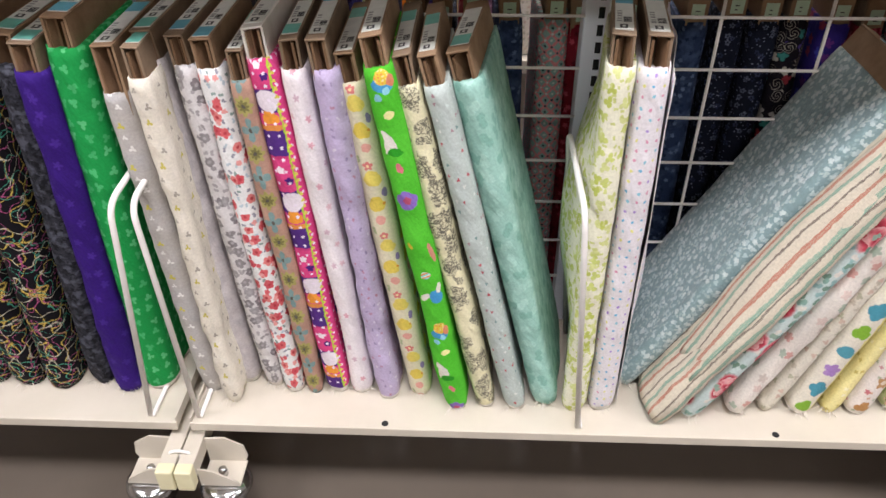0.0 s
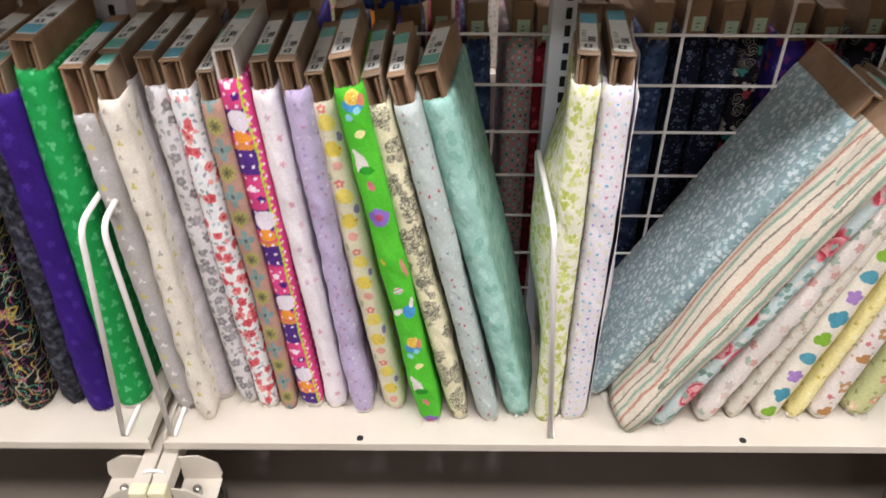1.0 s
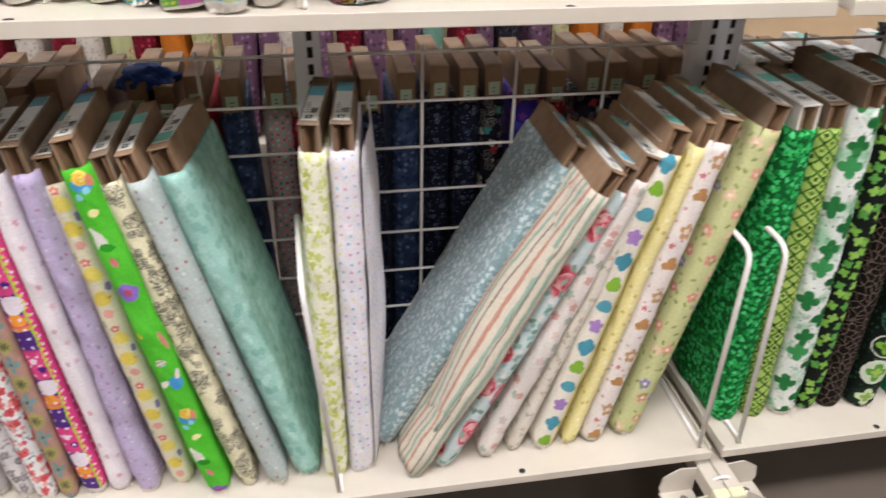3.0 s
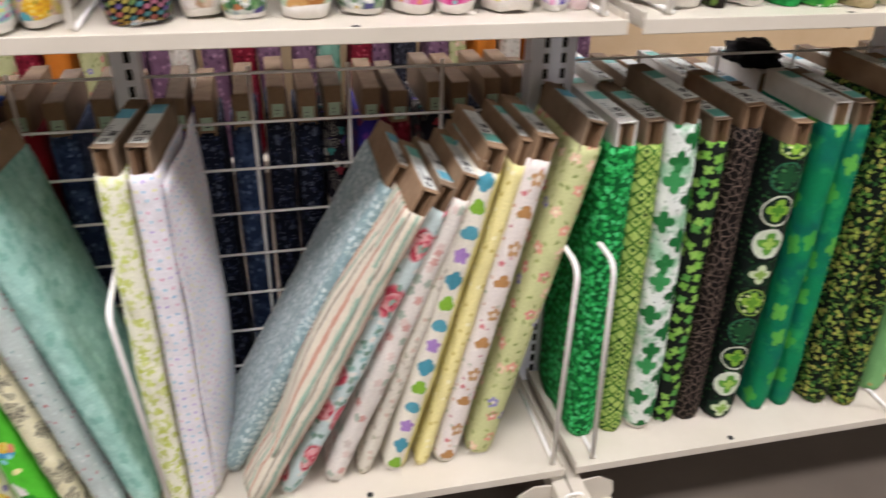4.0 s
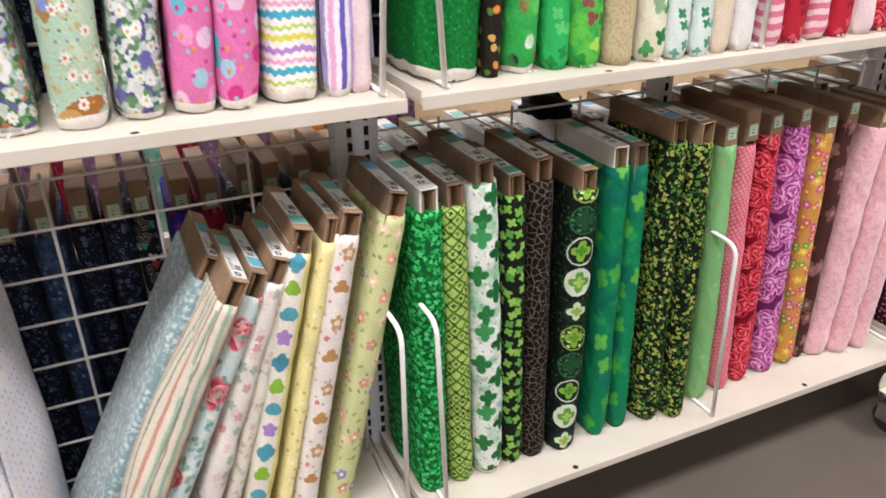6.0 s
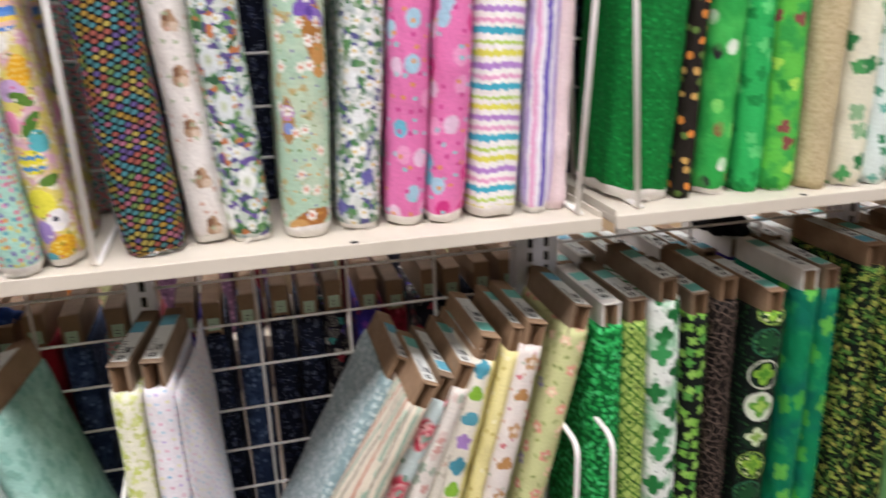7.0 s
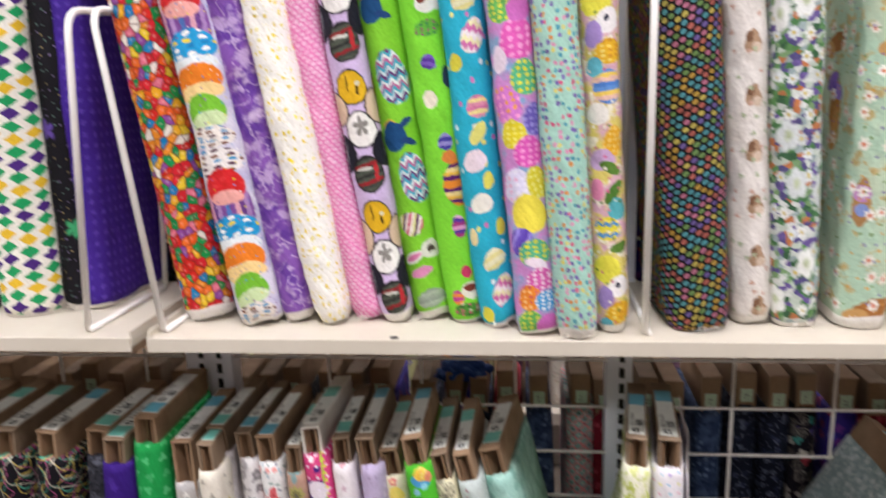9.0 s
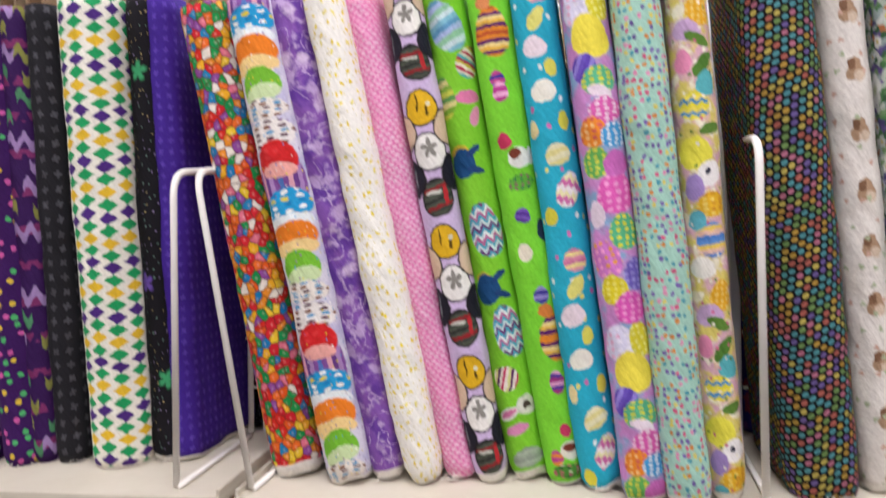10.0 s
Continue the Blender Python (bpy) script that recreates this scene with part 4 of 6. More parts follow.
WHITE_CLOVER = fabric("white_large_clover", "e6ebe4", ("cloud", 18.0, 0.50, 0.62, "8cc49a", 0.85), ("dots", 0.014, 0.014, 0.09, 1.0, ["1c4f2a"], 0.5), ("at", 0.10, 0.175, 0.014, 0.045, 0.021, 0.022, 4, 0.5, "1c6a34"), ("at", 0.10, 0.175, -0.020, 0.080, 0.020, 0.020, 4, 0.5, "2a7a40"), ("at", 0.10, 0.175, 0.018, 0.118, 0.020, 0.021, 4, 0.5, "175a2a"), ("at", 0.10, 0.175, -0.012, 0.150, 0.019, 0.021, 4, 0.45, "3f9656"), ("at", 0.10, 0.175, -0.008, 0.008, 0.017, 0.018, 4, 0.45, "257038"), ("cloud", 60.0, 0.56, 0.64, "3f8f52", 0.5), ("selvage", 0.008))
BLACK_SHAMROCK = fabric("black_shamrock", "131a15", ("flower", 0.021, 0.021, 0.44, 4, 0.5, 0.55, ["7fb64a", "5fa24a", "93c25a"], 0.95, ""))
BLACK_OUTLINE = fabric("black_outline_clover", "120c0a", ("patch", 0.0125, 0.0125, ["120c0a", "0e0908"], "766559"))
CLOVER_DISC = fabric("dark_clover_rounds", "0b1510", ("flower", 0.010, 0.010, 0.3, 3, 0.5, 1.0, ["2f5a30", "1a3a22"], 0.6, ""), *[("egg", 0.2, 0.290, -0.008, v0, 0.0265 * g, 0.0265 * g, 0, c, inside, tones) for v0, rim, fill, inside, tones in ((0.028, "10201a", "16301c", "", []), (0.086, "dfe4d4", "cfd8c0", "", []), (0.144, "e0e4d0", "10241a", "", []), (0.202, "2f6a4a", "12281c", "spot", ["3f7a44", "2c5c38"]), (0.260, "8fae50", "1c3420", "spot", ["c8d498", "5f8a40"])) for g, c, inside, tones in ((1.0, rim, "", []), (0.91, fill, inside, tones))], *[("at", 0.2, 0.290, -0.008, v0, 0.0195, 0.020, 4, 0.5, c) for v0, c in ((0.028, "cfdcb4"), (0.086, "5f9a3c"), (0.144, "7fae3c"), (0.202, "1c4a2a"), (0.260, "86b03c"))], *[("at", 0.2, 0.290, -0.008, v0, 0.011, 0.011, 4, 0.5, c) for v0, c in ((0.028, "8fb458"), (0.086, "9fc45c"), (0.144, "4f8a2c"), (0.260, "5f9030"))])
EMERALD = fabric("emerald_clover", "0c7f50", ("cloud", 12.0, 0.42, 0.6, "086a55", 1.0), ("cloud", 25.0, 0.55, 0.65, "2a9a58", 0.7), ("flower", 0.05, 0.07, 0.28, 4, 0.45, 1.0, ["46a344", "5fb04a"], 0.6, ""))
CAMO_CLOVER = fabric("dark_leafy_camo", "0a120a", ("flower", 0.0098, 0.0098, 0.5, 3, 0.5, 1.0, ["9fae4e", "578638", "2c5a28", "b3b058", "1d3c1a"], 0.85, ""), ("flower", 0.006, 0.006, 0.42, 2, 0.6, 1.0, ["7f9a44", "101c0f"], 0.5, ""))
SAGE_PLAIN = fabric("pale_green_plain", "86bf7c", ("flower", 0.03, 0.035, 0.15, 2, 0.6, 1.0, ["b7a368", "a3cf94"], 0.6, ""), ("cloud", 8.0, 0.4, 0.7, "79b374", 0.5))
RED_CHECK = fabric("pink_red_check", "e8909c", ("lattice", 0.008, 0.16, "d05a6c", 30), ("cloud", 20.0, 0.4, 0.7, "eca4ac", 0.4))
RED_ROSES = fabric("red_roses", "7a0a1c", ("rose", 0.040, 0.040, 0.62, 0.8, ["4a0610", "a8122a", "d22a40", "e8707c"], 1.0))
MAGENTA_ROSES = fabric("magenta_roses", "6a1f5a", ("rose", 0.044, 0.044, 0.62, 0.8, ["5a1a50", "a83a88", "c860a8", "e8b0d8"], 1.0))
BRIGHT_PATCH = fabric("yellow_floral", "cf9a4c", ("flower", 0.02, 0.02, 0.5, 5, 0.4, 1.0, ["d95a76", "e5c14f", "7fa24a", "d98a3f", "c95a93"], 0.9, "f0dc8a"))
BROWN_BLOOM = fabric("brown_pink_bloom", "4a2a28", ("flower", 0.04, 0.045, 0.42, 5, 0.4, 1.0, ["8f6460", "7a504c"], 0.7, "a57f78"))
PINK_PLUSH = fabric("pink_plush", "e8b4b8", ("cloud", 160.0, 0.4, 0.6, "d493a0", 0.7), ("cloud", 60.0, 0.4, 0.6, "f0c6c8", 0.6), sheen=0.5)
DARK_PINK_DOT = fabric("dark_pink_dot", "3a1a26", ("dots", 0.013, 0.013, 0.22, 0.5, ["d98a9f", "c97a90"], 0.9))

N = "fabric bolts on the lower shelf"
A = dict(z=LOW, group=N)
bolt("bolt of plain black cotton on a cardboard core", CHARCOAL, -0.463, 2.6, 0.05, 0.085, **A)
bolt("bolt of purple dotted cotton on a cardboard core", PURPLE, -0.403, 2.6, 0.045, 0.085, **A)
bolt("bolt of black cotton with teal and gold dots", DENIM_SQUIGGLE, -0.343, 2.6, 0.05, 0.085, **A)
bolt("bolt of black cotton with dotted swirls", DENIM_SQUIGGLE, -0.288, 2.6, 0.052, 0.080, **A)
bolt("bolt of black cotton with gold and pink squiggles", DENIM_SQUIGGLE, -0.228, 3.3, 0.056, 0.078, **A)
bolt("bolt of charcoal grey woven cloth, frayed foot", CHARCOAL, -0.165, 3.7, 0.042, 0.088, hem=0.008, **A)
bolt("bolt of deep purple cotton with faint sprigs", PURPLE, -0.115, 1.8, 0.046, 0.075, length=0.552, crease=1.5, **A)
bolt("bolt of green cotton with pale leaf spots", GREEN_SPOT, -0.067, 1.4, 0.05, 0.084, length=0.580, crease=0.6, **A)

bolt("bolt of grey cotton with white and yellow birds", GREY_BIRD, 0.023, -2.6, 0.0389, 0.082, length=0.524, rise=0.062, **A)
bolt("bolt of cream cotton with gold sprigs, loosely wound", CREAM_GOLD, 0.062, -2.1, 0.029, 0.062, length=0.553, crease=2.0, **A)
bolt("bolt of pale grey mottled cotton", PALE_GREY, 0.077, -3.6, 0.0361, 0.105, length=0.558, crease=1.4, **A)
bolt("bolt of white cotton with grey flowers", GREY_FLORAL, 0.123, -4.0, 0.0323, 0.097, length=0.556, ink=BLUE_INK, **A)
bolt("bolt of white cotton with coral roses", PINK_ROSE, 0.156, -4.1, 0.0351, 0.088, length=0.555, ink=BLUE_INK, **A)
bolt("bolt of dusky brown cotton with retro flowers", RETRO, 0.190, -3.7, 0.0285, 0.085, length=0.543, **A)
bolt("bolt of hot pink and purple patchwork print", KITTY, 0.229, -5.0, 0.037, 0.087, length=0.570, card=CARD_WHITE, ink=TEAL_INK, **A)
bolt("bolt of white cotton with tiny pink sprigs", WHITE_PINK, 0.268, -5.0, 0.0333, 0.089, length=0.556, **A)
bolt("bolt of lavender cotton with small sprigs", LAVENDER, 0.312, -5.5, 0.0342, 0.079, length=0.561, crease=1.6, **A)
bolt("bolt of cream cotton with yellow chicks and flowers", CHICKS, 0.362, -7.7, 0.0351, 0.086, length=0.543, **A)
bolt("bolt of lime green cotton with toys and flowers", LIME_KITE, 0.421, -9.5, 0.038, 0.055, length=0.579, ink=BLUE_INK, **A)
bolt("bolt of pale yellow cotton with grey toile figures", CREAM_TOILE, 0.466, -11.2, 0.0323, 0.064, length=0.556, **A)
bolt("bolt of pale grey-green cotton with red sprigs", GREY_DOT, 0.513, -12.5, 0.0323, 0.060, length=0.559, **A)
bolt("bolt of mint green tone-on-tone cotton", MINT, 0.559, -13.9, 0.04, 0.069, length=0.556, crease=0.7, yaw=-7, **A)
leafy = bolt("bolt of white cotton with yellow-green leaves, loosely wound", YELLOW_LEAF, 0.604, -0.1, 0.037, 0.062, length=0.575, yaw=-8, **A)
dotted = bolt("bolt of white cotton with tiny coloured dots", WHITE_DOT, 0.647, -0.3, 0.039, 0.064, length=0.574, crease=0.6, yaw=-7, **A)
loose_end(leafy, YELLOW_LEAF, -1, 0.0145, 0.03, 0.185, 0.10, 0.50, 0.0, 0.036, True)
loose_end(dotted, WHITE_DOT, 1, 0.0225, 0.012, 0.21, 0.008, 0.560, 0.022, 0.020)
bolt("bolt of blue-sage blossom cotton leaning far over", BLUE_SAGE, 0.690, 29.1, 0.034, 0.118, length=0.568, crease=0.6, **A)
striped = bolt("bolt of cream cloth with red and green stripes, slumped", STRIPE, 0.728, 27.4, 0.036, 0.033, length=0.559, crease=1.8, **A)
loose_end(striped, STRIPE, -1, 0.0135, 0.004, 0.075, 0.10, 0.548, 0.0, 0.024, True)
bolt("bolt of pale teal cotton with red roses", ROSE_TEAL, 0.782, 25.9, 0.034, 0.048, length=0.545, **A)
bolt("bolt of white cotton with small faded blooms", WHITE_BLOOM, 0.857, 21.4, 0.036, 0.062, length=0.537, crease=1.6, **A)
bolt("thin bolt of beige sprigged cotton", BEIGE_SPRIG, 0.905, 18.6, 0.024, 0.070, length=0.540, **A)
bolt("bolt of white cotton with bright animals", DINO, 0.957, 14.5, 0.04, 0.066, length=0.554, **A)
bolt("thin bolt of pale yellow cotton", PALE_YELLOW, 1.003, 14.2, 0.024, 0.072, length=0.560, **A)
bolt("bolt of white cotton with tan foxes", WHITE_FOX, 1.045, 12.8, 0.042, 0.070, length=0.561, **A)
bolt("bolt of olive green cotton with small flowers", OLIVE_BLOOM, 1.109, 13.4, 0.045, 0.074, length=0.578, crease=0.6, **A)

bolt("bolt of green cotton covered in dark leaves", GREEN_CLOVER, 1.306, -0.5, 0.056, 0.081, length=0.561, card=CARD_WHITE, **A)
bolt("bolt of lime green lattice cotton", PLAID_CLOVER, 1.364, -1.6, 0.044, 0.084, length=0.559, **A)
bolt("bolt of white cotton with large green clovers", WHITE_CLOVER, 1.422, -2.6, 0.056, 0.078, length=0.590, **A)
bolt("bolt of black cotton with green shamrocks", BLACK_SHAMROCK, 1.470, -1.1, 0.04, 0.086, length=0.555, **A)
bolt("bolt of black cotton with pale clover outlines", BLACK_OUTLINE, 1.518, -1.2, 0.048, 0.084, length=0.574, **A)
bolt("bolt of dark cotton with clovers in rounds", CLOVER_DISC, 1.580, 1.3, 0.06, 0.076, length=0.545, **A)
bolt("bolt of emerald green clover cotton", EMERALD, 1.665, -0.5, 0.046, 0.084, length=0.571, card=CARD_WHITE, **A)
bolt("bolt of plain emerald green cotton", EMERALD, 1.716, -1.4, 0.038, 0.086, shift=0.63, length=0.568, **A)
bolt("bolt of dark green leafy camouflage cotton", CAMO_CLOVER, 1.788, -1.7, 0.052, 0.074, length=0.605, **A)
bolt("bolt of dark green leafy camouflage cotton", CAMO_CLOVER, 1.842, -2.4, 0.044, 0.060, shift=0.9, length=0.597, **A)
bolt("bolt of plain pale green cotton", SAGE_PLAIN, 1.925, -2.6, 0.045, 0.085, length=0.573, mark="end", **A)
bolt("bolt of pink cotton with a fine red check", RED_CHECK, 1.995, -3.7, 0.046, 0.095, length=0.562, mark="end", rise=0.07, **A)
bolt("bolt of dark red cotton printed with roses", RED_ROSES, 2.060, -3.8, 0.05, 0.100, length=0.575, mark="end", **A)
bolt("bolt of magenta cotton printed with roses", MAGENTA_ROSES, 2.130, -3.2, 0.06, 0.100, length=0.577, mark="end", **A)
bolt("bolt of yellow and pink floral cotton", BRIGHT_PATCH, 2.195, -2.6, 0.044, 0.100, length=0.555, mark="end", **A)
bolt("bolt of dark brown cotton with pink blooms", BROWN_BLOOM, 2.242, -0.2, 0.046, 0.110, length=0.570, mark="end", **A)
bolt("bolt of soft pink plush cloth", PINK_PLUSH, 2.290, 3.3, 0.056, 0.095, length=0.545, crease=1.8, mark="end", **A)
bolt("bolt of soft pink plush cloth", PINK_PLUSH, 2.350, 2.2, 0.052, 0.080, length=0.545, crease=1.8, mark="end", **A)
bolt("bolt of soft pink plush cloth", PINK_PLUSH, 2.405, 1.6, 0.048, 0.075, length=0.545, crease=1.8, mark="end", **A)
bolt("bolt of dark cotton with pink dots", DARK_PINK_DOT, 2.570, -0.2, 0.05, 0.080, length=0.545, mark="end", **A)
bolt("bolt of dark cotton with pink dots", DARK_PINK_DOT, 2.630, -0.2, 0.05, 0.080, length=0.545, mark="end", **A)

for k, b in enumerate(o for o in list(scene.objects) if o.get("group") == "fabric bolts on the lower shelf"):
    if k % 3 != 1:
        frayed(b, 0.034, k)

# ---- the cloths of the upper shelf ----
PARADE_TEXT = fabric("purple_lettered", "35174f", ("band", 4, 0.05, [(0.0, "35174f"), (0.45, "7a2f63"), (0.7, "35174f")], 0.004), ("weave", 0.02, 0.03, ["9a7fb0", "35174f", "35174f", "8a8a48", "35174f", "4f8a63"]))
PURPLE_CONFETTI = fabric("purple_confetti", "3a1656", ("dots", 0.016, 0.016, 0.24, 0.9, ["d9b93f", "4fae6a", "c95aa0"], 0.8))
BLACK_FLEUR = fabric("black_grey_motif", "201f24", ("flower", 0.018, 0.02, 0.28, 4, 0.6, 0.0, ["45444a", "4d4c53"], 1.0, ""))
HARLEQUIN = fabric("harlequin", "e9e5da", *[("at", 0.052, 0.066, 0.026 * c, 0.0165 * r + 0.0082 * c, 0.0125, 0.0084, -1, 0, ("229a5c", "4a2a78", "229a5c", "e2b933")[(r + c) % 4]) for c in (0, 1) for r in range(4)], ("selvage", 0.004))
BLACK_STAR = fabric("black_glitter", "17151b", ("dots", 0.007, 0.009, 0.12, 1.0, ["b9a46f", "8f7fa8", "6f8f85"], 0.5), ("flower", 0.09, 0.1, 0.13, 5, 0.6, 1.0, ["3f9f6a", "6a4fa8"], 0.6, ""), ("selvage", 0.008))
PURPLE_FLEUR = fabric("purple_motif", "40248a", ("flower", 0.014, 0.015, 0.28, 4, 0.6, 0.0, ["5639a0", "5c40a8"], 1.0, ""), ("selvage", 0.004))
JELLY = fabric("jelly_beans", "c8412a", ("beans", 0.0098, ["d0281f", "de5a1c", "e8ac26", "0f8444", "d02430", "1676ae", "e26a26", "1a9048", "e4c232", "c8202c", "e4dcd2", "1f7fb4", "da7088", "15894a", "e08a28", "8a4a98"]), ("selvage", 0.014))
CUPCAKE = fabric("cupcakes", "d8d4e0", ("cloud", 30.0, 0.45, 0.6, "b4b0d4", 0.7), *[("egg", 0.12, 0.222, u0, v0, rx, ry, tilt, c, inside, tones) for u0, v0, rx, ry, tilt, c, inside, tones in ((0.0, 0.207, 0.036, 0.017, 0, "e8e2de", "spot", ["7a4a34", "5a3a4a", "3f8fc0"]), (0.0, 0.146, 0.036, 0.036, 90, "7f4f96", "stripe", ["7f4f96", "a884b8", "6a3f86", "d9a0b0", "7f4f96", "4f6fb0"]), (0.002, 0.122, 0.036, 0.019, 3, "2496cc", "spot", ["e8cf3a", "f0f0ea", "1f7fb8"]), (0.0, 0.103, 0.036, 0.010, 0, "e6ecee", "", []), (0.0, 0.085, 0.036, 0.019, 4, "e67e24", "", []), (0.0, 0.069, 0.034, 0.011, 4, "f0d090", "", []), (0.002, 0.046, 0.026, 0.021, 10, "74b834", "", []), (0.002, 0.034, 0.024, 0.011, 10, "c8dca8", "", []), (0.0, 0.015, 0.032, 0.013, 0, "e4dcd4", "spot", ["7a4a34", "3f8fc0", "5a3a4a"]), (0.004, 0.178, 0.026, 0.021, -4, "cc2428", "spot", ["d83a3c", "c0201f"]), (0.004, 0.164, 0.022, 0.009, -4, "eaa8a0", "", []))], ("dots", 0.007, 0.007, 0.15, 0.9, ["f0ece6", "3f8fc8", "d9c23a", "8a5a9a"], 0.3), ("selvage", 0.004))
ORCHID = fabric("orchid_marble", "8658ac", ("cloud", 26.0, 0.45, 0.58, "643c98", 1.0), ("cloud", 42.0, 0.53, 0.60, "bda2d0", 0.95), ("cloud", 30.0, 0.58, 0.65, "dcc8e2", 0.7), ("contour", 40.0, 0.5, 0.012, "c8aed8", 2.0), ("selvage", 0.010))
WHITE_YELLOW = fabric("white_yellow_fleck", "f3f0e8", ("flower", 0.0105, 0.012, 0.24, 2, 0.6, 0.7, ["ecd630", "eee070", "e8cc30"], 0.75, ""), ("dots", 0.006, 0.007, 0.12, 1.0, ["e0cc3c", "d0c46a"], 0.4))
PINK_FLECK = fabric("pink_fleck", "e986bc", ("lozenge", 0.0088, 0.0050, 0, ["f6cfe4", "f4c4de"]), ("cloud", 14.0, 0.4, 0.7, "e47ab4", 0.35))
ROUNDS = fabric("lilac_rounds", "cdb6dc", *[("egg", 0.060, 0.156, u0, v0, 0.0205 * g, 0.0222 * g, 8, c, inside, tones) for u0, v0, c, inside, tones in ((0.004, 0.034, "4a5045", "stripe", ["4a5045", "3a3f38", "8a2026", "4a5045", "2a2c2a"]), (0.002, 0.137, "dcae22", "", []), (0.004, 0.086, "ece8e4", "", []), (-0.027, 0.06, "1f1e2a", "", []), (-0.027, 0.112, "d4b8a0", "", [])) for g, c, inside, tones in ((1.0, "1c181c", "", []), (0.90, c, inside, tones))], ("at", 0.06, 0.156, 0.014, 0.034, 0.004, 0.011, 2, 0.4, "b02a30"), ("at", 0.06, 0.156, 0.0, 0.040, 0.010, 0.002, 0, 0, "c8c8be"), ("at", 0.06, 0.156, -0.003, 0.142, 0.0018, 0.011, 2, 0.4, "5a4410"), ("at", 0.06, 0.156, 0.008, 0.132, 0.0026, 0.006, 2, 0.4, "5a4410"), ("at", 0.06, 0.156, 0.010, 0.140, 0.003, 0.003, 0, 0, "d8d0b8"), ("at", 0.06, 0.156, 0.004, 0.090, 0.010, 0.012, 5, 0.7, "8a8680"), ("at", 0.06, 0.156, -0.022, 0.06, 0.002, 0.012, 2, 0.5, "8a8a92"), ("selvage", 0.012))
LIME_EGG = fabric("lime_large_eggs", "82cc34", ("cloud", 12.0, 0.4, 0.7, "74c028", 0.5), *[("egg", 0.11, 0.62, u0, v0, rx, ry, tilt, c, inside, tones) for u0, v0, rx, ry, tilt, c, inside, tones in ((0.0, 0.546, 0.021, 0.033, 24, "7fb8cc", "stripe", ["7fb8cc", "c8dce0", "8fc4a0", "a8b8e0", "5f98c0"]), (0.022, 0.500, 0.015, 0.021, -30, "58a8b4", "stripe", ["58a8b4", "d8d0c0", "b83a58", "e8e0d0", "c8b84a", "a83050"]), (-0.018, 0.462, 0.014, 0.026, 5, "c8cc50", "stripe", ["c8cc50", "7fb03c", "e0d890", "5f9a50"]), (0.012, 0.458, 0.016, 0.0085, -5, "dc7aa8", "", []), (0.018, 0.434, 0.006, 0.012, -20, "e090b4", "", []), (-0.010, 0.398, 0.012, 0.007, 5, "d8c040", "", []), (-0.008, 0.384, 0.015, 0.017, 0, "1f4f80", "", []), (0.006, 0.396, 0.010, 0.004, 35, "24467a", "", []), (0.006, 0.374, 0.010, 0.004, -20, "24467a", "", []), (0.004, 0.303, 0.022, 0.034, 8, "50a8c0", "zig", ["50a8c0", "6a3f78", "c8dce0", "50a8c0", "b86a98", "dfe8e8"]), (-0.010, 0.246, 0.010, 0.006, 5, "d8c040", "", []), (-0.008, 0.232, 0.016, 0.018, 0, "1f4f80", "", []), (0.008, 0.246, 0.010, 0.004, 35, "24467a", "", []), (0.010, 0.224, 0.010, 0.004, -20, "24467a", "", []), (0.010, 0.180, 0.019, 0.031, 8, "50a8c0", "zig", ["50a8c0", "6a3f78", "c8dce0", "50a8c0", "b86a98", "dfe8e8"]))], *[("egg", 0.11, 0.62, u0, v0, rx, ry, tilt, c, inside, tones) for u0, v0, rx, ry, tilt, c, inside, tones in ((-0.006, 0.123, 0.015, 0.016, 70, "c83a68", "stripe", ["c83a68", "e8e0d8", "5a2a60", "d8d890", "e8e0d8"]), (-0.010, 0.082, 0.014, 0.007, 20, "e8e4e0", "", []), (-0.010, 0.082, 0.011, 0.004, 20, "dc80ac", "", []), (0.014, 0.088, 0.012, 0.012, 0, "d8d8cc", "", []), (0.014, 0.088, 0.005, 0.005, 0, "4a4038", "", []), (-0.004, 0.062, 0.015, 0.007, 10, "d88ab4", "", []), (0.004, 0.026, 0.020, 0.012, 0, "9aa898", "stripe", ["9aa898", "a8b4a4", "8f9c90"]))], ("selvage", 0.009))
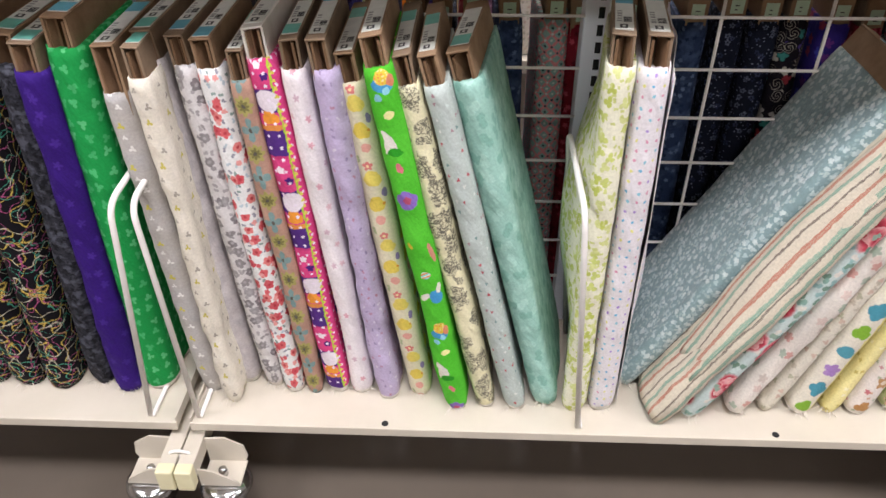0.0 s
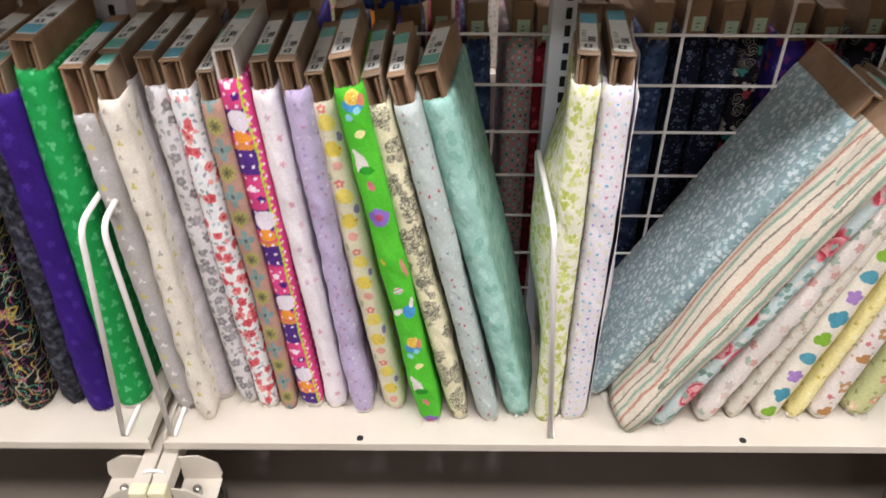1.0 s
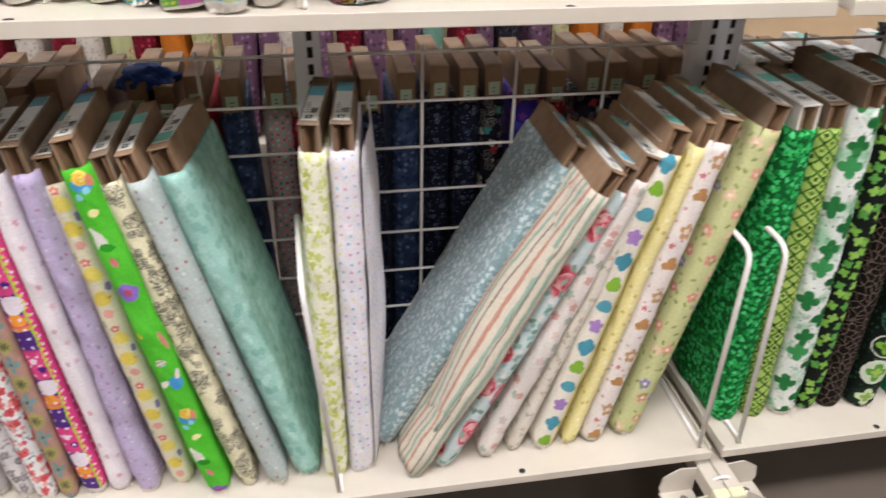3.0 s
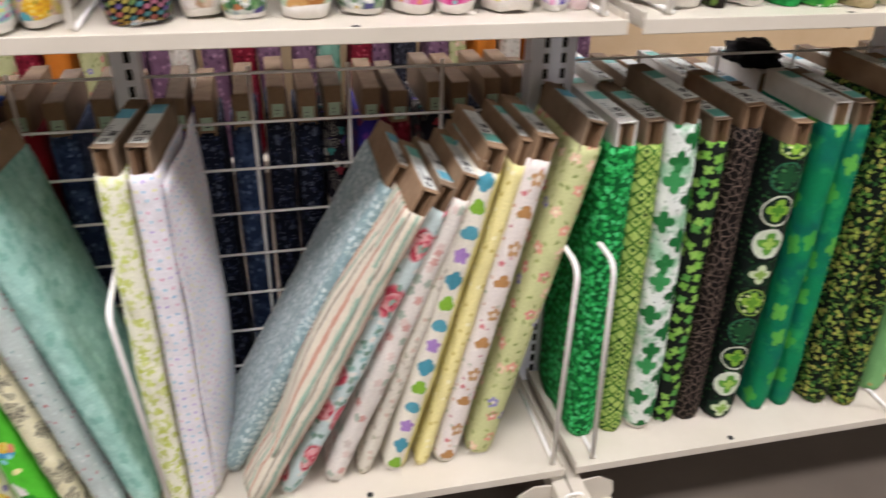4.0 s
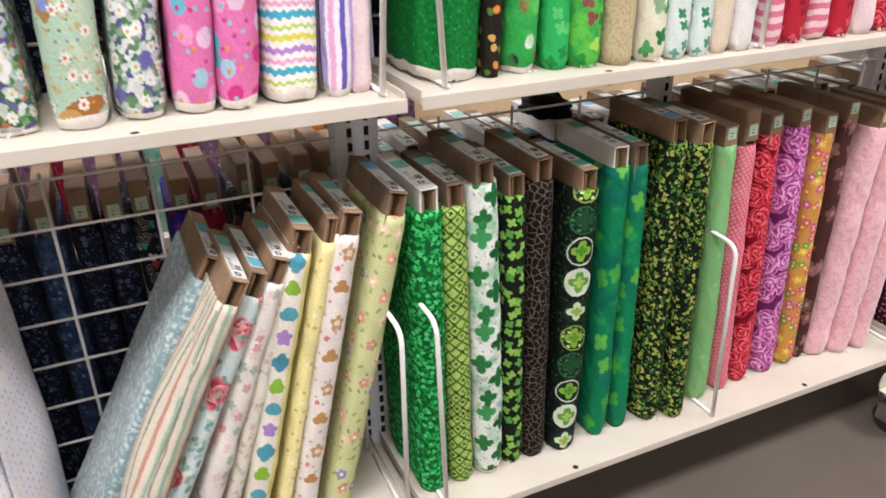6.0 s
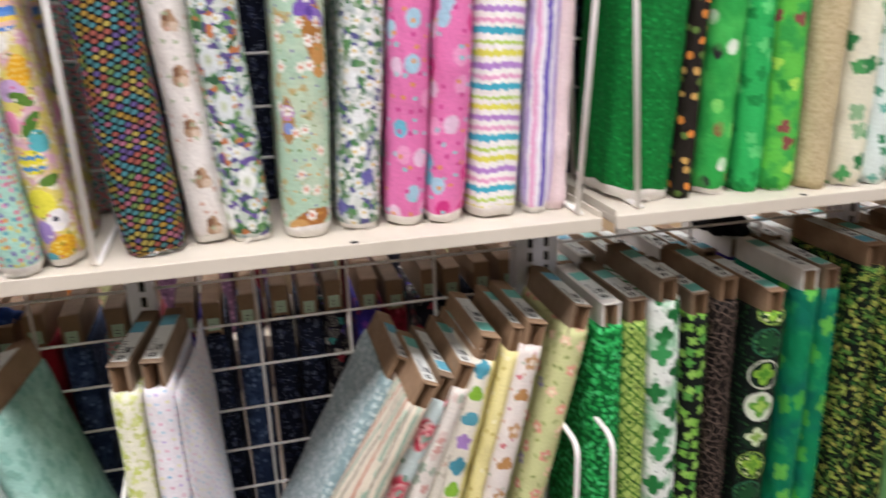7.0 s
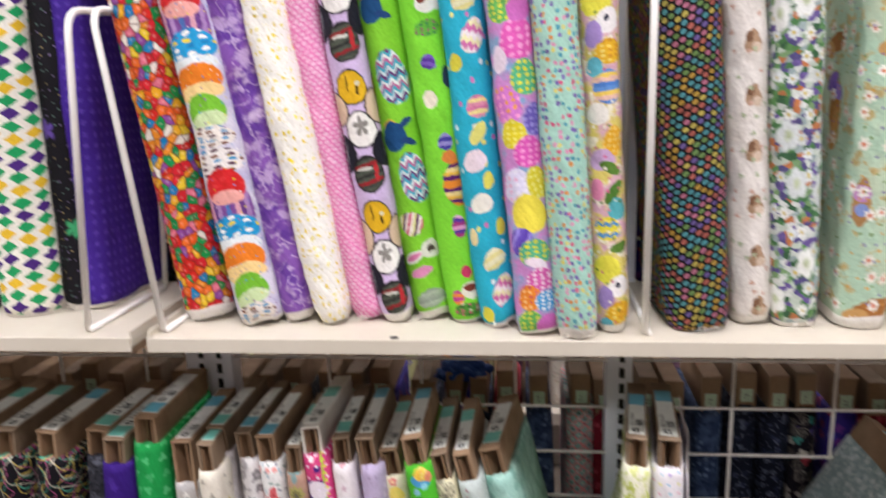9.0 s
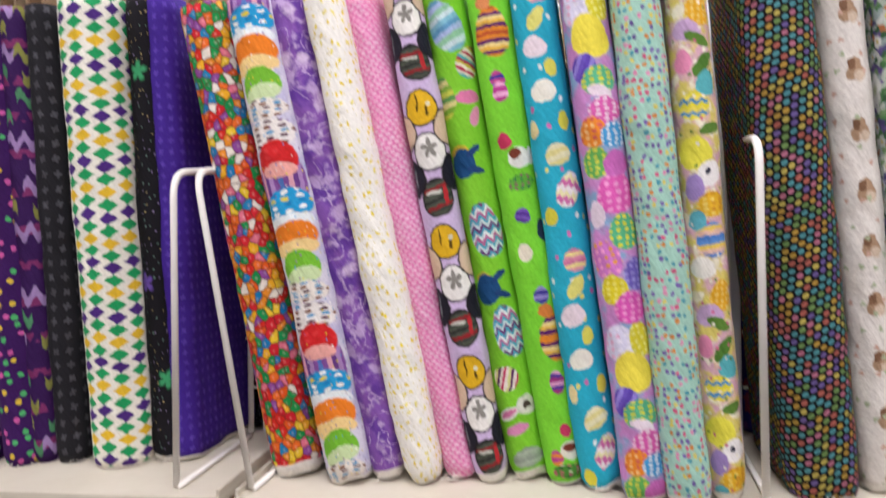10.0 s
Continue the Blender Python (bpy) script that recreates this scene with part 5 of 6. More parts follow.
LIME_TOY = fabric("lime_small_toys", "80d83a", ("cloud", 10.0, 0.4, 0.7, "74cc30", 0.5), *[("egg", 0.11, 0.62, u0, v0, rx, ry, tilt, c, inside, tones) for u0, v0, rx, ry, tilt, c, inside, tones in ((0.0, 0.53, 0.0205, 0.029, 0, "e0882c", "stripe", ["e0882c", "5a2068", "e8b848", "f0d890", "5a2068", "e0882c", "b8502c"]), (-0.010, 0.585, 0.009, 0.009, 0, "3f3f98", "stripe", ["3f3f98", "8f8fd0"]), (-0.006, 0.565, 0.009, 0.009, 0, "d88a58", "", []), (-0.004, 0.475, 0.009, 0.009, 0, "4a3a98", "stripe", ["4a3a98", "c8508f"]), (-0.003, 0.460, 0.009, 0.012, 0, "b8408f", "stripe", ["b8408f", "e8a8d0"]), (-0.006, 0.405, 0.008, 0.009, 0, "c83a60", "", []), (0.008, 0.385, 0.013, 0.012, 0, "ecece4", "", []), (0.004, 0.390, 0.007, 0.006, 0, "7a3a2c", "", []), (0.022, 0.385, 0.005, 0.010, 0, "e4e4dc", "", []), (0.006, 0.357, 0.016, 0.009, 0, "5fae3c", "spot", ["2f6a50", "8a3a6a", "3f8a3c"]), (0.0, 0.320, 0.010, 0.009, -20, "5a3a98", "stripe", ["5a3a98", "7a5ab8"]), (-0.004, 0.275, 0.009, 0.011, 0, "e4dcc8", "", []), (0.022, 0.300, 0.007, 0.014, 0, "2a3a50", "", []))], *[("egg", 0.11, 0.62, u0, v0, rx, ry, tilt, c, inside, tones) for u0, v0, rx, ry, tilt, c, inside, tones in ((0.006, 0.225, 0.009, 0.010, 0, "46409a", "stripe", ["46409a", "9a90d0"]), (0.009, 0.207, 0.009, 0.008, 0, "d8803c", "", []), (0.016, 0.175, 0.019, 0.027, 0, "e0882c", "stripe", ["e0882c", "5a2068", "e8b848", "f0d890", "5a2068", "e0882c"]), (0.008, 0.122, 0.009, 0.014, 0, "a83a80", "stripe", ["a83a80", "5a3a98", "e0a0c8"]), (0.008, 0.066, 0.007, 0.008, 0, "c83a60", "", []), (0.012, 0.042, 0.014, 0.011, 0, "e4e0d0", "", []), (0.010, 0.046, 0.008, 0.005, 0, "7a3a2c", "", []), (-0.008, 0.034, 0.008, 0.009, 0, "e08a3c", "stripe", ["e08a3c", "b8408f"]), (0.004, 0.018, 0.020, 0.009, 0, "4a8a34", "spot", ["2a3a2c", "c84a7a", "d8d8c0"]))], ("selvage", 0.003))
TURQ_EGG = fabric("turquoise_eggs", "2cb0ca", ("cloud", 9.0, 0.4, 0.7, "2aa4be", 0.6), ("dots", 0.020, 0.024, 0.13, 1.0, ["d070b0", "e2dc70", "e8f0ec"], 0.55), *[("egg", 0.09, 0.30, u0, v0, rx, ry, tilt, c, inside, tones) for u0, v0, rx, ry, tilt, c, inside, tones in ((-0.004, 0.205, 0.014, 0.0125, 0, "ecdce4", "", []), (-0.002, 0.155, 0.0145, 0.0125, 0, "f0eee0", "", []), (0.004, 0.085, 0.0145, 0.012, 10, "e4dc94", "stripe", ["e4dc94", "ece8c0"]), (0.010, 0.045, 0.013, 0.019, -25, "ece4e4", "zig", ["ece4e4", "d070a8", "e8e4b0"]), (-0.016, 0.020, 0.009, 0.011, 0, "e0d84a", "", []), (0.006, 0.265, 0.013, 0.013, 0, "dc90a8", "stripe", ["dc90a8", "e8d890", "d078a0"]), (0.002, 0.235, 0.008, 0.014, -35, "e2de7a", "", []), (0.018, 0.120, 0.007, 0.011, 0, "dcd850", "", []), (0.010, 0.180, 0.007, 0.010, 0, "e2dc60", "", []), (-0.020, 0.115, 0.007, 0.010, 0, "e8d8a0", "", []))], ("selvage", 0.004))
EASTER_PATCH = fabric("easter_patches", "c88ac8", ("cloud", 40.0, 0.45, 0.6, "6fb0d0", 0.8), *[("egg", 0.10, 0.36, u0, v0, rx, ry, tilt, c, inside, tones) for u0, v0, rx, ry, tilt, c, inside, tones in ((0.008, 0.340, 0.022, 0.022, 0, "e060b4", "spot", ["f0a0d4"]), (-0.018, 0.320, 0.010, 0.016, 0, "ecdcec", "", []), (0.012, 0.298, 0.018, 0.021, 0, "58b484", "spot", ["dcd83c", "e4e050"]), (-0.014, 0.268, 0.018, 0.022, 15, "d07ac8", "spot", ["f0a0d0", "e8a050"]), (0.020, 0.250, 0.015, 0.018, 0, "6f60b8", "spot", ["9a90d4"]), (-0.008, 0.235, 0.015, 0.016, 0, "dccc2c", "spot", ["e8e070"]), (0.008, 0.215, 0.017, 0.018, 0, "d858b0", "spot", ["ec98d0"]), (-0.010, 0.178, 0.019, 0.020, 0, "d8d4ec", "spot", ["e4b0d0", "e8e4f4"]), (0.016, 0.180, 0.014, 0.019, 20, "d8cc34", "spot", ["e8e480"]), (0.002, 0.145, 0.022, 0.024, 10, "ecdc50", "", []))], *[("egg", 0.10, 0.36, u0, v0, rx, ry, tilt, c, inside, tones) for u0, v0, rx, ry, tilt, c, inside, tones in ((-0.012, 0.112, 0.016, 0.014, 60, "7058c0", "stripe", ["7058c0", "9888dc", "6048b0"]), (0.004, 0.098, 0.019, 0.016, 0, "5cb488", "spot", ["dcd83c"]), (0.004, 0.086, 0.014, 0.006, -20, "ecdce8", "", []), (0.008, 0.066, 0.018, 0.014, 0, "dc64b0", "spot", ["f0d8e8"]), (-0.008, 0.045, 0.015, 0.016, 0, "e88a30", "spot", ["f0c080", "d05a60"]), (0.014, 0.040, 0.016, 0.013, 0, "4a9cd4", "spot", ["e8f0f4"]), (-0.010, 0.014, 0.016, 0.016, 0, "68b45c", "spot", ["d8d850"]), (0.012, 0.010, 0.015, 0.014, 0, "d070c0", "", []))], ("selvage", 0.003))
SMALL_EGG = fabric("tiny_eggs", "a4cfbf", ("dots", 0.0066, 0.0074, 0.34, 0.6, ["d08a4c", "6f5f9c", "cf5f84", "d8cc68", "4f98a8", "d890b0", "7a68ac"], 0.75), ("selvage", 0.012))
EASTER_BASKET = fabric("easter_yellow", "d8c86c", ("cloud", 45.0, 0.45, 0.58, "d4a4c0", 0.9), ("cloud", 60.0, 0.54, 0.6, "eae4d0", 0.9), *[("egg", 0.10, 0.30, u0, v0, rx, ry, tilt, c, inside, tones) for u0, v0, rx, ry, tilt, c, inside, tones in ((0.006, 0.285, 0.018, 0.020, 5, "4f80c8", "stripe", ["4f80c8", "e0b8a8", "e8c860", "6090d0"]), (-0.008, 0.255, 0.014, 0.012, 0, "e8e4dc", "", []), (0.010, 0.225, 0.013, 0.017, 0, "e0a828", "spot", ["e8c870"]), (-0.004, 0.205, 0.015, 0.012, 0, "c4a4cc", "", []), (0.006, 0.195, 0.014, 0.006, -30, "5a8034", "", []), (0.008, 0.168, 0.016, 0.007, 50, "4f7a30", "", []), (-0.012, 0.172, 0.009, 0.013, 0, "e08cb0", "", []), (0.012, 0.148, 0.012, 0.014, 0, "5ab0b8", "", []), (-0.002, 0.125, 0.016, 0.014, 0, "e4d838", "zig", ["e4d838", "5a90c0", "ecdc60"]))], *[("egg", 0.10, 0.30, u0, v0, rx, ry, tilt, c, inside, tones) for u0, v0, rx, ry, tilt, c, inside, tones in ((0.012, 0.102, 0.012, 0.006, 10, "5a8034", "", []), (-0.006, 0.078, 0.018, 0.017, 0, "e8e050", "", []), (0.008, 0.056, 0.014, 0.013, 10, "ece8e8", "", []), (0.006, 0.058, 0.003, 0.003, 0, "3a3a4a", "", []), (-0.010, 0.044, 0.011, 0.014, 0, "a088c4", "", []), (0.008, 0.024, 0.018, 0.014, 0, "e0b02c", "spot", ["e8d070", "c8882c"]), (-0.010, 0.008, 0.010, 0.012, 0, "60b0c0", "", []))], ("dots", 0.012, 0.012, 0.14, 1.0, ["c85a84", "5f803c", "f0ead8"], 0.4), ("selvage", 0.008))
BLACK_WEAVE = fabric("black_bright_weave", "0a080a", ("lozenge", 0.0092, 0.0070, 24, ["a8863a", "a8667c", "4a868e", "65548c", "b0a050", "66844c", "a0584e", "4a868e"]), ragged_edge=0.001)
WHITE_BUNNY = fabric("white_brown_figures", "e0dad4", ("cloud", 30.0, 0.5, 0.65, "d2cac2", 0.6), ("at", 0.075, 0.062, 0.004, 0.02, 0.011, 0.014, 3, 0.35, "a88a70"), ("at", 0.075, 0.062, 0.0, 0.026, 0.006, 0.006, 2, 0.4, "7a5a44"), ("at", 0.075, 0.062, 0.008, 0.014, 0.006, 0.006, 0, 0, "cdb8a4"), ("flower", 0.016, 0.016, 0.2, 3, 0.6, 1.0, ["a9b494", "c9a494"], 0.5, ""), ("selvage", 0.008))
MEADOW = fabric("meadow_floral", "567050", ("patch", 0.0075, 0.0062, ["b8c4b8", "4c7a4c", "5c8a54", "98a8a8", "3c6244", "c4ccc4", "6a5a94", "b8744c", "7a9c6e", "d0d4d0", "565080"], ""), ("flower", 0.020, 0.022, 0.34, 7, 0.35, 1.0, ["e0e2de", "d4dadc", "c4cac8"], 0.45, "c8b458"), ("flower", 0.05, 0.07, 0.26, 5, 0.25, 1.0, ["e4e6e2", "d0d6d6"], 0.5, "b8c4a0"), ("selvage", 0.006))
BUNNY_SAGE = fabric("sage_garden", "a8c4ac", ("cloud", 10.0, 0.45, 0.6, "c4d0b4", 0.8), ("cloud", 50.0, 0.56, 0.62, "b89a5c", 0.8), *[("egg", 0.12, 0.30, u0, v0, rx, ry, tilt, c, "", []) for u0, v0, rx, ry, tilt, c in ((0.018, 0.255, 0.016, 0.040, 8, "a8743c"), (0.024, 0.225, 0.012, 0.026, -6, "be8c52"), (0.006, 0.282, 0.016, 0.010, 30, "7a5cb0"), (0.022, 0.270, 0.015, 0.009, -25, "8a70bc"), (0.012, 0.276, 0.005, 0.006, 0, "5f4598"), (-0.022, 0.150, 0.010, 0.030, 0, "a47c50"), (-0.022, 0.160, 0.010, 0.010, 0, "b884b8"), (-0.020, 0.140, 0.008, 0.008, 0, "7f90c4"), (0.004, 0.026, 0.026, 0.012, 10, "a06a38"), (-0.012, 0.018, 0.014, 0.010, -20, "c0945c"))], ("flower", 0.022, 0.026, 0.30, 7, 0.4, 1.0, ["e8e6de", "e0dcd0"], 0.5, "d0602c"), ("dots", 0.010, 0.010, 0.16, 1.0, ["6f8a50", "d09a4a", "7a6aa0"], 0.4), ("selvage", 0.016))
WHITE_DAISY = fabric("white_daisies", "84947f", ("patch", 0.0068, 0.0062, ["c8cec8", "5a8a58", "bcc4c4", "6a8864", "d8dad6", "585888", "a8b4b0", "4a7452", "d4d8d4", "8a9f84"], ""), ("flower", 0.018, 0.020, 0.38, 7, 0.3, 1.0, ["e4e5e2", "d4d8d8"], 0.58, "cdb04c"), ("flower", 0.05, 0.06, 0.2, 4, 0.3, 1.0, ["6a66a4", "dfe2e2"], 0.5, ""), ("selvage", 0.006))
PINK_EGG = fabric("pink_eggs", "da75aa", ("dots", 0.034, 0.040, 0.30, 0.8, ["a0c2d4", "c9387f", "dcbcd2", "6ab2c8", "e49ac2"], 0.8), ("dots", 0.014, 0.015, 0.2, 1.0, ["d8954a", "86c2c8", "c4478a"], 0.4), ("selvage", 0.012))
CHEVRON = fabric("pastel_chevron", "eeebe6", ("chevron", 0.068, 0.0035, 0.0055, [(0.0, "eeebe6"), (0.05, "b48acc"), (0.16, "eeebe6"), (0.27, "dcd860"), (0.38, "eeebe6"), (0.48, "b8d46a"), (0.54, "eeebe6"), (0.66, "4aaec4"), (0.78, "eeebe6"), (0.86, "e4a8c8"), (0.94, "eeebe6")]), ("selvage", 0.014))
LILAC_ZIG = fabric("lilac_upright_zigzag", "ebe6ee", ("band", 90, 0.042, [(0.0, "ebe6ee"), (0.15, "6f5fb8"), (0.33, "ebe6ee"), (0.5, "e3a9cc"), (0.68, "ebe6ee"), (0.8, "b8a0d8")], 0.006), ("selvage", 0.008))
PINK_SHEER = fabric("pale_pink", "e6cfd2", ("cloud", 20.0, 0.4, 0.6, "ecd9d8", 0.6))
GREEN_GLITTER = fabric("green_glitter", "0f7a33", ("cloud", 180.0, 0.45, 0.6, "0a5a24", 0.8), ("dots", 0.014, 0.014, 0.14, 1.0, ["1f9a48"], 0.8), ("selvage", 0.016))
BLACK_ORANGE = fabric("black_orange", "241f1a", ("dots", 0.018, 0.018, 0.3, 1.0, ["d98a3f", "5f7a3a", "c9a05a"], 0.6))
GREEN_ROUND = fabric("green_black_rounds", "2f9f48", ("dots", 0.034, 0.04, 0.26, 0.9, ["e6e6dc", "2a2a2a", "7fd06a", "8a4a3a"], 0.7), ("cloud", 16.0, 0.45, 0.6, "4fbf5a", 0.7), ("selvage", 0.008))
GREEN_BRIGHT = fabric("bright_green_clover", "2fae5a", ("flower", 0.026, 0.026, 0.4, 4, 0.5, 1.0, ["1f8a44", "5fc874"], 0.8, ""))
GREEN_LEAFY = fabric("green_yellow_leafy", "5fbf4a", ("cloud", 30.0, 0.45, 0.58, "2f9a48", 0.9), ("flower", 0.03, 0.03, 0.36, 3, 0.5, 1.0, ["a5d85a", "2a8a3a", "8a4f4a"], 0.6, ""))
TAN_GLITTER = fabric("tan_glitter", "c5b692", ("cloud", 200.0, 0.45, 0.6, "a8986f", 0.7))
IVORY_CLOVER = fabric("ivory_clover", "dfdcc4", ("flower", 0.034, 0.034, 0.4, 4, 0.45, 1.0, ["2f7a44", "4f9a5a", "8fb48a"], 0.7, ""))
AQUA_CLOVER = fabric("aqua_sprig", "d9e6e0", ("flower", 0.022, 0.022, 0.38, 4, 0.5, 1.0, ["4f9a7a", "6fb0a0", "3f8a5f"], 0.65, ""))
PEACH = fabric("peach_plain", "e6d5bf", ("cloud", 16.0, 0.4, 0.7, "dcc8b0", 0.5))
WHITE_PLAIN = fabric("white_plain", "eae6e4", ("cloud", 16.0, 0.4, 0.7, "dedada", 0.5))
PINK_STRIPE = fabric("pink_white_stripe", "eecfd4", ("band", 0, 0.02, [(0.0, "eecfd4"), (0.5, "d9798f")], 0.0))
RED_PRINT = fabric("red_print", "b3283a", ("flower", 0.022, 0.022, 0.36, 4, 0.5, 1.0, ["d65a66", "8f1a2a"], 0.8, ""))

N = "fabric bolts on the upper shelf"
A = dict(z=HIGH, group=N, mark="top", length=0.598)
TALL = dict(A, length=0.628)
bolt("bolt of purple confetti cotton", PURPLE_CONFETTI, -0.436, 0.2, 0.055, 0.100, **TALL)
bolt("bolt of purple cotton with gold and green dots", PURPLE_CONFETTI, -0.368, 0.2, 0.056, 0.100, **TALL)
bolt("bolt of purple cotton with rows of coloured lettering marks", PARADE_TEXT, -0.341, 1.2, 0.046, 0.115, **TALL)
bolt("bolt of black cotton with grey motifs", BLACK_FLEUR, -0.296, 0.6, 0.046, 0.118, **TALL)
bolt("thick bolt of harlequin diamond cotton", HARLEQUIN, -0.213, -0.2, 0.084, 0.098, **TALL)
bolt("bolt of black glittering cotton with stars", BLACK_STAR, -0.156, 0.8, 0.04, 0.130, **TALL)
bolt("bolt of purple cotton with small motifs", PURPLE_FLEUR, -0.127, 0.4, 0.044, 0.135, **TALL)
bolt("bolt of bright jelly bean print cotton", JELLY, 0.053, -8.5, 0.065, 0.079, **A)
bolt("bolt of cotton printed with coloured cupcakes", CUPCAKE, 0.130, -9.2, 0.056, 0.058, **A)
bolt("bolt of marbled purple cotton, loosely wound", ORCHID, 0.173, -9.1, 0.05, 0.079, crease=1.8, **A)
bolt("bolt of white cotton flecked with yellow", WHITE_YELLOW, 0.223, -9.0, 0.049, 0.064, crease=1.4, **A)
bolt("bolt of pink cotton with pale flecks", PINK_FLECK, 0.264, -9.5, 0.041, 0.089, **A)
bolt("bolt of lilac cotton with dark and yellow rounds", ROUNDS, 0.304, -8.1, 0.044, 0.077, **A)
bolt("bolt of lime green cotton with large eggs", LIME_EGG, 0.348, -8.0, 0.05, 0.094, **A)
bolt("bolt of lime green cotton with small toys", LIME_TOY, 0.394, -7.1, 0.05, 0.079, **A)
bolt("bolt of turquoise cotton with pastel eggs", TURQ_EGG, 0.436, -6.2, 0.05, 0.062, **A)
bolt("bolt of pastel patchwork cotton", EASTER_PATCH, 0.482, -5.1, 0.049, 0.034, **A)
bolt("bolt of grey-green cotton with tiny eggs", SMALL_EGG, 0.526, -4.6, 0.05, 0.022, **A)
bolt("bolt of yellow pastel patchwork cotton", EASTER_BASKET, 0.569, -3.3, 0.042, 0.045, **A)
bolt("thick bolt of black cotton woven with bright dashes", BLACK_WEAVE, 0.674, -4.6, 0.076, 0.050, yaw=4, **A)
bolt("bolt of white cotton with brown figures", WHITE_BUNNY, 0.740, -4.6, 0.048, 0.078, **A)
bolt("bolt of green meadow floral cotton", MEADOW, 0.786, -3.1, 0.056, 0.068, **A)
bolt("bolt of sage cotton with a garden print", BUNNY_SAGE, 0.857, 2.2, 0.062, 0.065, **A)
bolt("bolt of cotton covered in white daisies", WHITE_DAISY, 0.926, 4.6, 0.056, 0.075, **A)
bolt("bolt of pink cotton with pastel eggs", PINK_EGG, 0.988, 4.0, 0.053, 0.068, **A)
bolt("bolt of pink cotton with pastel eggs", PINK_EGG, 1.041, 4.4, 0.05, 0.065, shift=0.8, **A)
bolt("bolt of white cotton with pastel zigzag stripes", CHEVRON, 1.113, 2.4, 0.068, 0.065, **A)
bolt("bolt of white cotton with lilac upright zigzags", LILAC_ZIG, 1.176, 2.0, 0.042, 0.071, **A)
bolt("thin bolt of pale pink cloth", PINK_SHEER, 1.203, 2.4, 0.028, 0.080, crease=1.6, **A)
bolt("thick bolt of glittering green cloth", GREEN_GLITTER, 1.338, 2.4, 0.096, 0.064, **A)
bolt("thin bolt of black and orange cotton", BLACK_ORANGE, 1.398, 2.0, 0.026, 0.069, **A)
bolt("bolt of green cotton with dark rounds", GREEN_ROUND, 1.452, 1.2, 0.052, 0.070, **A)
bolt("bolt of bright green clover cotton", GREEN_BRIGHT, 1.507, -0.5, 0.042, 0.066, **A)
bolt("bolt of leafy yellow-green cotton", GREEN_LEAFY, 1.557, -0.6, 0.050, 0.058, **A)
bolt("bolt of tan glittering cloth", TAN_GLITTER, 1.609, 0.0, 0.049, 0.046, **A)
bolt("bolt of ivory cotton with green clovers", IVORY_CLOVER, 1.666, -0.8, 0.049, 0.042, **A)
bolt("bolt of pale aqua sprigged cotton", AQUA_CLOVER, 1.712, -1.5, 0.042, 0.040, **A)
bolt("bolt of pale aqua sprigged cotton", AQUA_CLOVER, 1.757, -1.8, 0.038, 0.040, **A)
bolt("thin bolt of plain peach cotton", PEACH, 1.800, -1.8, 0.038, 0.042, **A)
bolt("bolt of plain white cotton", WHITE_PLAIN, 1.850, -1.8, 0.046, 0.042, **A)
bolt("bolt of pink and white striped cotton", PINK_STRIPE, 1.912, -0.5, 0.042, 0.045, **A)
bolt("bolt of red printed cotton", RED_PRINT, 1.968, -0.5, 0.046, 0.045, **A)
for k, (say, cloth) in enumerate((("pink and white striped", PINK_STRIPE), ("red printed", RED_PRINT), ("pale pink", PINK_SHEER), ("red rose", RED_ROSES), ("plain white", WHITE_PLAIN), ("pink egg", PINK_EGG), ("red printed", RED_PRINT), ("soft pink", PINK_PLUSH))):
    bolt("bolt of " + say + " cotton beside red ones", cloth, 2.025 + k * 0.055, -0.5, 0.048, 0.05, **A)

for k, b in enumerate(o for o in list(scene.objects) if o.get("group") == "fabric bolts on the upper shelf"):
    if k % 2:
        frayed(b, 0.042, k + 90)

# ---- bolts on the far side of the racks, seen through the wire ----
NAVY = fabric("navy_floral", "161b2b", ("flower", 0.014, 0.014, 0.34, 5, 0.5, 1.0, ["3f4864", "2c3550", "5c6478"], 0.7, "161b2b"), ("dots", 0.006, 0.006, 0.16, 1.0, ["848ca4"], 0.35))
NAVY_DENIM = fabric("blue_denim_floral", "2c3c5a", ("cloud", 40.0, 0.45, 0.6, "4c5e80", 0.8), ("flower", 0.012, 0.012, 0.32, 5, 0.5, 1.0, ["66789a", "223350"], 0.7, ""))
BLACK_MULTI = fabric("black_bright_floral", "1c1922", ("flower", 0.022, 0.022, 0.42, 4, 0.5, 1.0, ["a8404c", "3f8a84", "5f4ca4", "c4bfb6"], 0.75, ""), ("rings", 0.02, 0.02, 0.5, 1.0, ["1c1922", "1c1922", "b9b3a8", "1c1922"], 14.0, 0.5))
DEEP_VIOLET = fabric("deep_violet", "3a2c86", ("flower", 0.024, 0.024, 0.36, 5, 0.5, 1.0, ["6f3a92", "8f3a5a", "4c4cb8"], 0.65, ""))
RED_PLAIN = fabric("dark_red", "a81f30", ("cloud", 14.0, 0.4, 0.7, "8a1626", 0.6))
OGEE = fabric("aqua_ogee", "8fb0a8", ("lattice", 0.014, 0.14, "d98a8f", 45), ("dots", 0.0099, 0.0099, 0.2, 0.0, ["2f4f55", "c9d6cf"], 0.8))
CRIMSON = fabric("crimson_print", "7f1a2c", ("flower", 0.016, 0.016, 0.32, 5, 0.5, 1.0, ["b84a5a", "5f101f"], 0.8, ""))
ORANGE = fabric("orange_plain", "d9822f", ("cloud", 14.0, 0.4, 0.7, "c8701f", 0.6))
